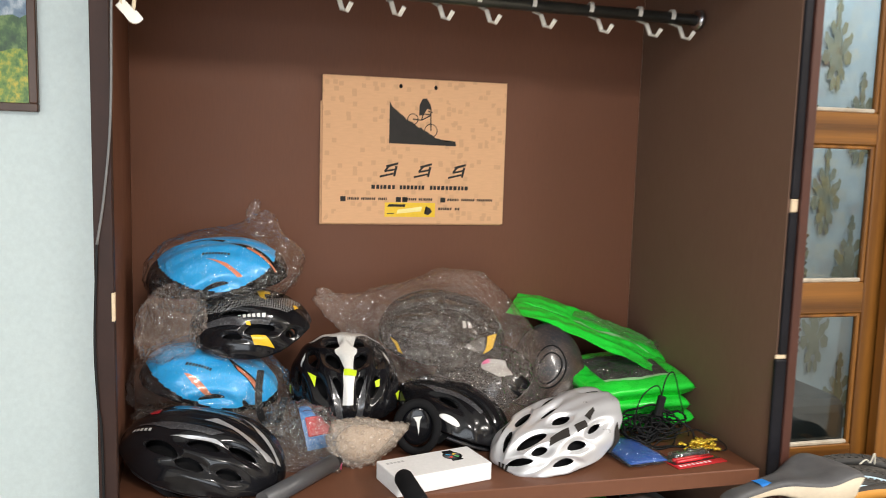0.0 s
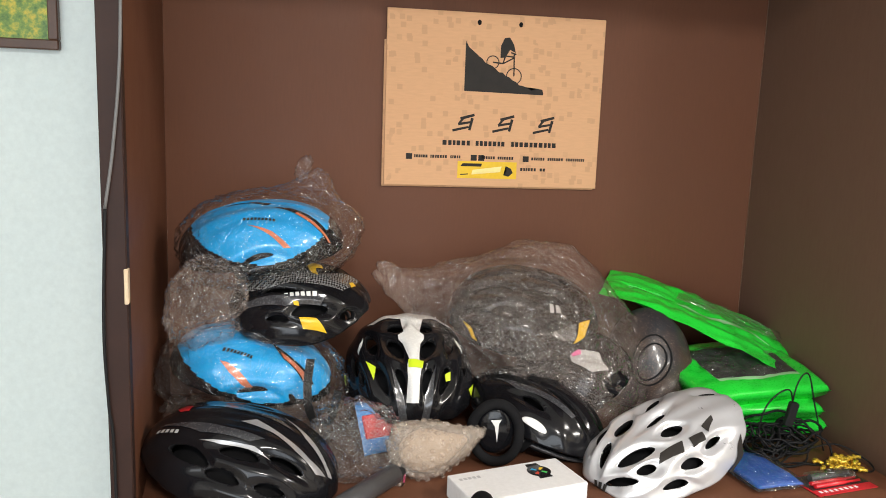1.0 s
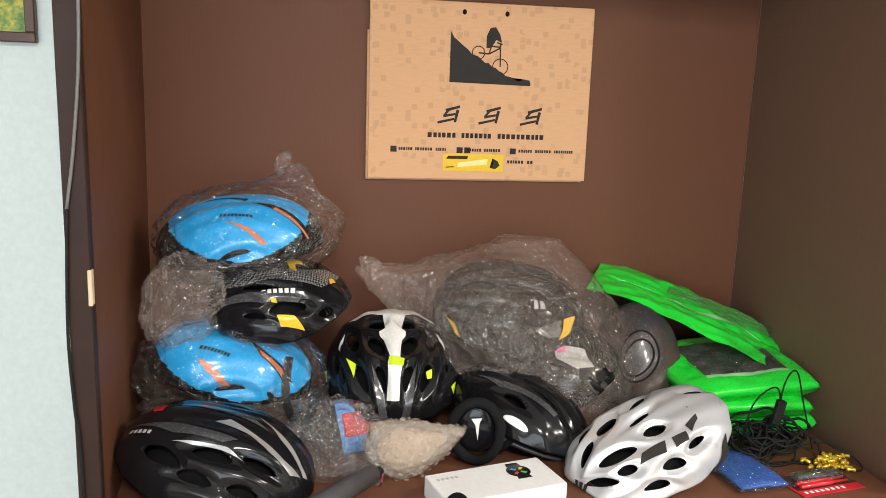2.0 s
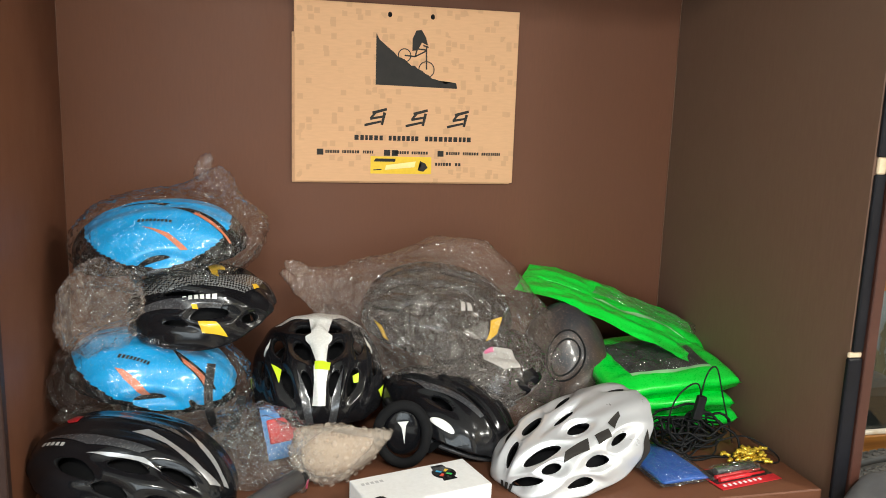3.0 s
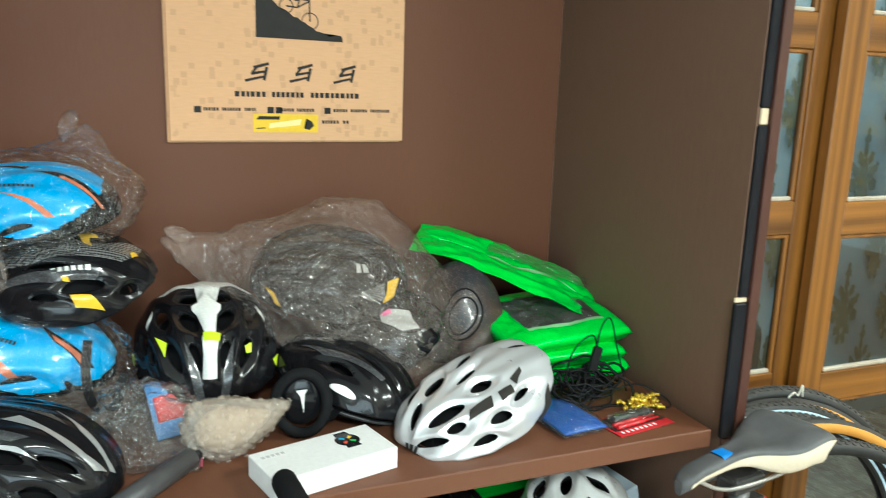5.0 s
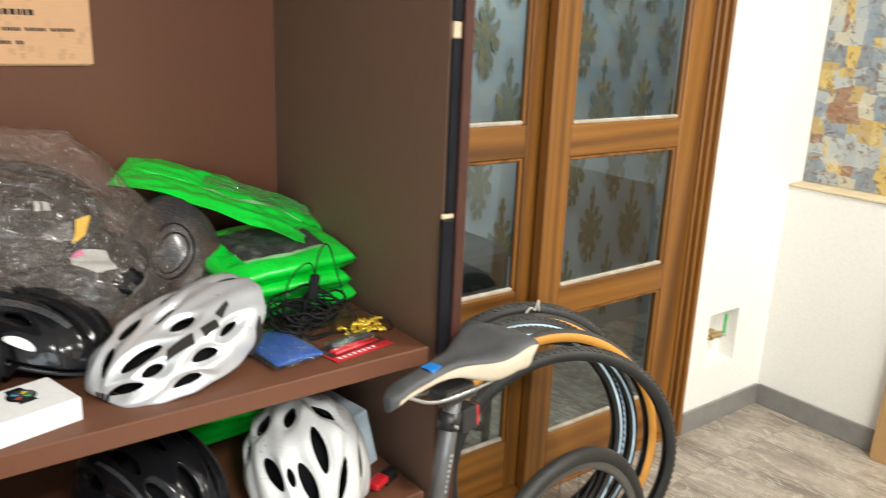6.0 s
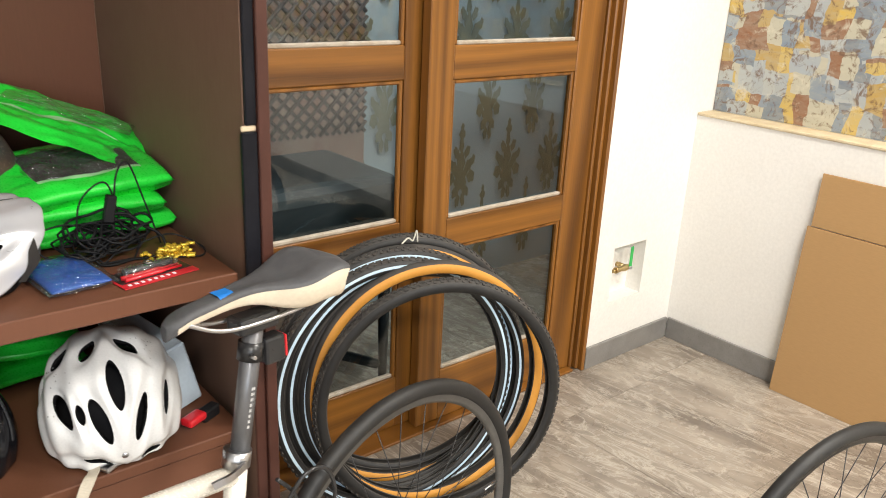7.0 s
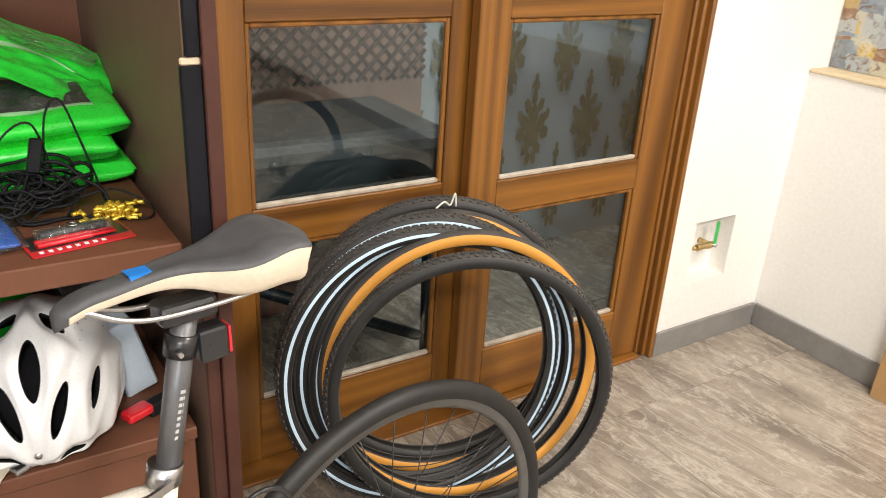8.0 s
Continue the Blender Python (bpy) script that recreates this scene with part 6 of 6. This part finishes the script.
part("clamp_lever", ribbon_bm(smooth_path([cl + Vector((0.0, 0.024, 0.0)), cl + Vector((0.03, 0.03, -0.004)), cl + Vector((0.055, 0.02, -0.012))]), 0.011, 0.005, (0, 0, 1)), STEEL, sp)
part("collar", tube_bm([SC + axis * 0.146, SC + axis * 0.174], 0.0190, 20), BLACK_RIM, sp, "black lamp collar")
lt_c = SC + axis * 0.160
part("collar_bolt", tube_bm([lt_c + Vector((0.012, 0.018, 0)), lt_c + Vector((0.012, 0.03, 0))], 0.003, 8), STEEL, sp)
lampb = part("tail_lamp", box_bm(-0.055, -0.018, -0.014, 0.014, -0.030, 0.014, 0.005, seg=2), BLACK_RIM, bike, "black tail lamp with red lens")
lampb.location = lt_c
part("lens", box_bm(-0.0595, -0.0555, -0.012, 0.012, -0.026, 0.010, 0.0018, seg=2), RED, lampb)
part("post_head", box_bm(0.272, 0.342, -0.020, 0.020, 0.905, 0.932, 0.007, seg=2), BLACK_RIM, sp)
ltm = bmesh.new()
for k in range(8):
    box_bm(-0.0035, 0.0035, 0.0151, 0.0156, -0.0022 + k * 0.0085, 0.0022 + k * 0.0085, bm=ltm)
lobj = part("post_lettering", ltm, worn("grey_print", (0.4, 0.4, 0.4), (0.48, 0.48, 0.48), 0.5), sp)
lobj.matrix_local = Matrix.Translation(SC + axis * 0.045) @ (Vector((0, 0, 1)).rotation_difference(axis).to_matrix().to_4x4()) @ pose(0, 0, 0, 0, 0, 12)


def saddle_bm():
    """A narrow saddle: flat black top, cream flanks. Slots: 0 top, 1 flank, 2 nose and tail bumpers."""
    bm = bmesh.new()
    n, q = 46, 24
    rings = []
    for i in range(n + 1):
        f = i / n
        x = 0.158 + 0.290 * f
        # half width from the wide rear to the slim nose
        half = 0.019 + 0.052 / (1 + math.exp((f - 0.40) * 13)) if f > 0.03 else 0.060
        half *= min(1.0, ((f + 0.03) / 0.09) ** 0.5) if f < 0.06 else 1.0
        half *= (1 - max(0, (f - 0.93) / 0.07) ** 2 * 0.6)
        top = 0.975 + 0.020 * math.exp(-((f - 0.12) / 0.16) ** 2) - 0.010 * f + 0.010 * math.exp(-((f - 0.55) / 0.25) ** 2) - (0.012 * max(0, (f - 0.85) / 0.15) ** 2)
        deep = 0.013 + 0.044 * math.exp(-((f - 0.12) / 0.34) ** 2)
        ring = []
        for j in range(q):
            a = 2 * math.pi * j / q
            ca, sa = math.cos(a), math.sin(a)
            y = half * (abs(ca) ** 0.55) * (1 if ca > 0 else -1)
            z = (0.010 * abs(sa) ** 0.8 if sa > 0 else -deep * abs(sa) ** 0.6)
            groove = -0.006 * math.exp(-(y / 0.010) ** 2) if sa > 0 and 0.06 < f < 0.7 else 0
            ring.append(bm.verts.new((x, y * (1 if sa > -0.2 else 0.85), top - 0.010 + z + groove)))
        rings.append(ring)
    for i in range(n):
        for j in range(q):
            a = 2 * math.pi * (j + 0.5) / q
            fc = bm.faces.new((rings[i][j], rings[i + 1][j], rings[i + 1][(j + 1) % q], rings[i][(j + 1) % q]))
            fc.smooth = True
            fc.material_index = 0 if math.sin(a) > -0.05 else 1
            if i > n * 0.955:
                fc.material_index = 0
    bm.faces.new(rings[0])
    bm.faces.new(rings[-1][::-1])
    return bm


SAD_TOP = worn("worn_black_saddle_cover", (0.042, 0.042, 0.045), (0.10, 0.10, 0.105), 0.6, 22, 260, bumpy=0.2)
SAD_SIDE = worn("cream_saddle_leather", (0.62, 0.52, 0.39), (0.74, 0.65, 0.51), 0.6, 14, 180, bumpy=0.12)
sad = part("saddle", saddle_bm(), [SAD_TOP, SAD_SIDE], bike, "black topped saddle with cream sides")
tape = bmesh.new()
for k in range(8):
    y0, y1 = -0.012 + 0.028 * k / 8, -0.012 + 0.028 * (k + 1) / 8
    tape.faces.new([tape.verts.new((x, y, 0.9758 - 0.004 * (max(0.0, y - 0.006) / 0.010) ** 2)) for x, y in ((0.342, y0), (0.368, y0), (0.368, y1), (0.342, y1))])
part("blue_tape", tape, worn("blue_tape", (0.01, 0.16, 0.55), (0.02, 0.22, 0.65), 0.5), sad, "strip of blue tape")
for sg in (1, -1):
    part("saddle_rail", tube_bm(smooth_path([(0.205, sg * 0.030, 0.945), (0.235, sg * 0.024, 0.925), (0.33, sg * 0.021, 0.922), (0.38, sg * 0.018, 0.93), (0.42, sg * 0.012, 0.95)]), 0.0035, 8), STEEL, sad)
# brake and gear cables
for pts in ([(0.30, 0.022, 0.655), (0.275, 0.030, 0.62), (0.27, 0.030, 0.57), (0.29, 0.022, 0.52)],
            [(0.30, 0.030, 0.60), (0.265, 0.045, 0.655), (0.225, 0.048, 0.650), (0.205, 0.046, 0.60), (0.215, 0.040, 0.53)],
            [(0.40, 0.018, 0.66), (0.46, 0.03, 0.63), (0.60, 0.024, 0.66), (0.90, 0.02, 0.76)]):
    part("brake_cable", tube_bm(smooth_path(pts), 0.0035, 8), BLACK_RIM, bike, "black brake cable")
# handlebar
STEM = HT + Vector((0, 0, 0.03))
part("stem", tube_bm([HT, STEM, STEM + Vector((0.075, 0, 0.08))], 0.014, 14), BLACK_RIM, bike)
BARC = STEM + Vector((0.075, 0, 0.085))
part("handlebar", tube_bm(smooth_path([BARC + Vector((-0.01, -0.17, 0.022)), BARC + Vector((-0.004, -0.08, 0.008)), BARC, BARC + Vector((-0.004, 0.08, 0.008)), BARC + Vector((-0.01, 0.17, 0.022))]), 0.011, 14), STEEL, bike)
for sg in (1, -1):
    g0 = BARC + Vector((-0.006, sg * 0.10, 0.012))
    g1 = BARC + Vector((-0.012, sg * 0.205, 0.026))
    part("grip", tube_bm([g0, g0 + (g1 - g0) * 0.06, g0 + (g1 - g0) * 0.94, g1], [0.0145, 0.017, 0.017, 0.0150], 16), FOAM, bike, "black foam grip")
    part("brake_clamp", tube_bm([g0 - (g1 - g0) * 0.22, g0 - (g1 - g0) * 0.05], 0.0165, 16), STEEL, bike)

# another wheel standing further along
w2 = thing("bicycle_wheel", ring_matrix(2.352, 0.989, 0.0, -0.164, 0.326), "black spoked bicycle wheel standing on the floor", "wheel")
wheel("rim", w2, Matrix.Identity(4), 0.326, 0.014, BLACK_RIM, 28)

# ---------- cardboard against the low wall ----------
KRAFT = card_material("brown_kraft_board", (0.42, 0.25, 0.105), False)
kb = thing("cardboard_sheet", pose(3.562, 1.70, 0.0, 0, 3.0, 0), "folded brown cardboard sheet leaning on the low wall", "cardboard")
part("lower_panel", box_bm(0.0, 0.007, -0.95, 0.0, 0.0, 0.628, 0.001), KRAFT, kb)
part("upper_flap", box_bm(0.0, 0.007, -0.95, -0.012, 0.631, 0.815, 0.001), KRAFT, kb)

# ---------- tap in the niche ----------
BRASS = worn("dull_brass", (0.55, 0.40, 0.18), (0.66, 0.5, 0.26), 0.35, 30, 200, metal=1.0)
tp = thing("water_valve", pose(3.30, WALL_Y + 0.035, 0.356), "brass water valve with green lever, in a wall niche", "valve")
part("pipe", tube_bm([(0.03, 0.04, 0), (0.03, 0.0, 0)], 0.010, 14), BRASS, tp)
part("valve_body", tube_bm([(0.045, -0.01, 0), (0.02, -0.01, 0), (0.0, -0.01, 0), (-0.03, -0.01, 0), (-0.034, -0.01, 0)], [0.011, 0.014, 0.010, 0.012, 0.012], 14), BRASS, tp)
part("stub", tube_bm([(-0.034, -0.01, 0), (-0.05, -0.01, 0)], 0.007, 12), BRASS, tp)
part("lever", box_bm(0.035, 0.052, -0.022, -0.016, -0.005, 0.085, 0.003), gloss_paint("green_lever", (0.01, 0.38, 0.06), (0.02, 0.45, 0.08), 0.35), tp, "green lever")
part("lever_nut", tube_bm([(0.042, -0.008, 0.0), (0.042, -0.026, 0.0)], 0.007, 8), STEEL, tp)


# ---------- beyond the doors ----------
nb = thing("sofa", pose(0, 0, 0), "dark blue grey covered bench behind the glass doors", "bench")
SLATE = worn("dark_slate_cover", (0.010, 0.017, 0.021), (0.020, 0.030, 0.036), 0.45, 6, 120)
part("seat", box_bm(1.72, 2.45, 2.48, 2.95, 0.44, 0.78, 0.05, seg=3), SLATE, nb)
for lx, ly in ((1.77, 2.52), (2.40, 2.52), (1.77, 2.90), (2.40, 2.90)):
    part("leg", tube_bm([(lx, ly, 0.0), (lx, ly, 0.45)], [0.014, 0.022], 12), SLATE, nb)
part("brace", tube_bm([(1.78, 2.52, 0.42), (2.38, 2.53, 0.10)], 0.018, 10), SLATE, nb)
lat = thing("lattice_screen", pose(0, 0, 0), "dark brown diamond lattice screen behind the glass doors", "screen")
LAT = worn("dark_lattice_wood", (0.03, 0.015, 0.010), (0.055, 0.03, 0.02), 0.5, 14, 200)
part("backing", box_bm(1.74, 2.66, 3.03, 3.045, 0.0, 1.28), worn("reddish_goods", (0.22, 0.075, 0.05), (0.36, 0.27, 0.22), 0.7, 9, 40), lat)
for sg in (1, -1):
    for k in range(-9, 18):
        xa, za = 1.74 + 0.055 * k, 0.80 if sg > 0 else 1.28
        t0, t1 = max(0.0, (1.74 - xa)), min(0.48, 2.66 - xa)
        if t1 > t0:
            part("slat", tube_bm([(xa + t0, 3.02 - 0.004 * sg, za + sg * t0), (xa + t1, 3.02 - 0.004 * sg, za + sg * t1)], 0.0075, 5), LAT, lat)

# ---------- ceiling lamps ----------
GLOW = bpy.data.materials.new("lamp_diffuser")
GLOW.use_nodes = True
gb = GLOW.node_tree.nodes["Principled BSDF"]
gb.inputs["Emission Color"].default_value, gb.inputs["Emission Strength"].default_value = (1, 0.95, 0.88, 1), 3.0
for lx, ly, lz, power in LAMPS:
    cl_ = thing("ceiling_lamp", pose(lx, ly, CEIL), "square white ceiling lamp panel", "ceiling lamp", "ceiling lamps")
    part("frame", box_bm(-0.29, 0.29, -0.29, 0.29, -0.03, 0.0, 0.004), PAPER_WHITE, cl_)
    part("diffuser", box_bm(-0.26, 0.26, -0.26, 0.26, -0.034, -0.0305), GLOW, cl_)

# ---------- floor tiles ----------
def tile_material():
    m = material("marble_floor_tile", (0.4, 0.38, 0.33), 0.2)
    n, l, b = nodes(m)
    info = n.new("ShaderNodeObjectInfo")
    v0 = coords(m, (1, 1, 1), (0, 0, 1.42))
    add, mul = n.new("ShaderNodeVectorMath"), n.new("ShaderNodeMath")
    add.operation, mul.operation, mul.inputs[1].default_value = "ADD", "MULTIPLY", 23.0
    l.new(info.outputs["Random"], mul.inputs[0]), l.new(v0, add.inputs[0]), l.new(mul.outputs[0], add.inputs[1])
    mp = n.new("ShaderNodeMapping")
    mp.inputs["Scale"].default_value = (1.1, 4.2, 1)
    l.new(add.outputs[0], mp.inputs[0])
    v = mp.outputs[0]
    cloud = noise_node(m, v, 1.6, 8, 0.6, 0.9)
    vein = noise_node(m, v, 2.4, 10, 0.65, 1.6)
    col = ramp(m, cloud, [(0.3, (0.165, 0.135, 0.108)), (0.5, (0.275, 0.232, 0.188)), (0.7, (0.41, 0.355, 0.29))])
    col = mix(m, ramp(m, vein, [(0.47, (0, 0, 0)), (0.5, (0.55, 0.55, 0.55)), (0.53, (0, 0, 0))]), col, (0.56, 0.51, 0.43))
    col = mix(m, ramp(m, vein, [(0.56, (0, 0, 0)), (0.59, (0.5, 0.5, 0.5)), (0.62, (0, 0, 0))]), col, (0.17, 0.14, 0.11))
    colour_to(m, col)
    dust = noise_node(m, coords(m), 11, 6, 0.7)
    rough_by(m, dust, 0.10, 0.42)
    return m


TILE = tile_material()
floor = tagged(thing("floor", pose(0, 0, 0), "beige grey marble tiled floor, dusty", "floor"), kind="structure")
tile_me = None
TS = 0.6
for ix in range(-1, 10):
    for iy in range(11):
        tx, ty = max(X0, X0 + 0.15 + TS * ix), Y0 + TS * iy
        if tx > 3.61 and ty < 2.2:
            continue
        if tile_me is None:
            t_ob = part("floor_tile", box_bm(0.0005, TS - 0.0005, 0.0005, TS - 0.0005, -0.01, 0.0, 0.0004), TILE, floor)
            tile_me = t_ob.data
        else:
            t_ob = new("floor_tile", tile_me)
            t_ob.parent = floor
        t_ob.location, t_ob.scale = (tx, ty, 0), (0.25 if ix < 0 else 1, 1, 1)
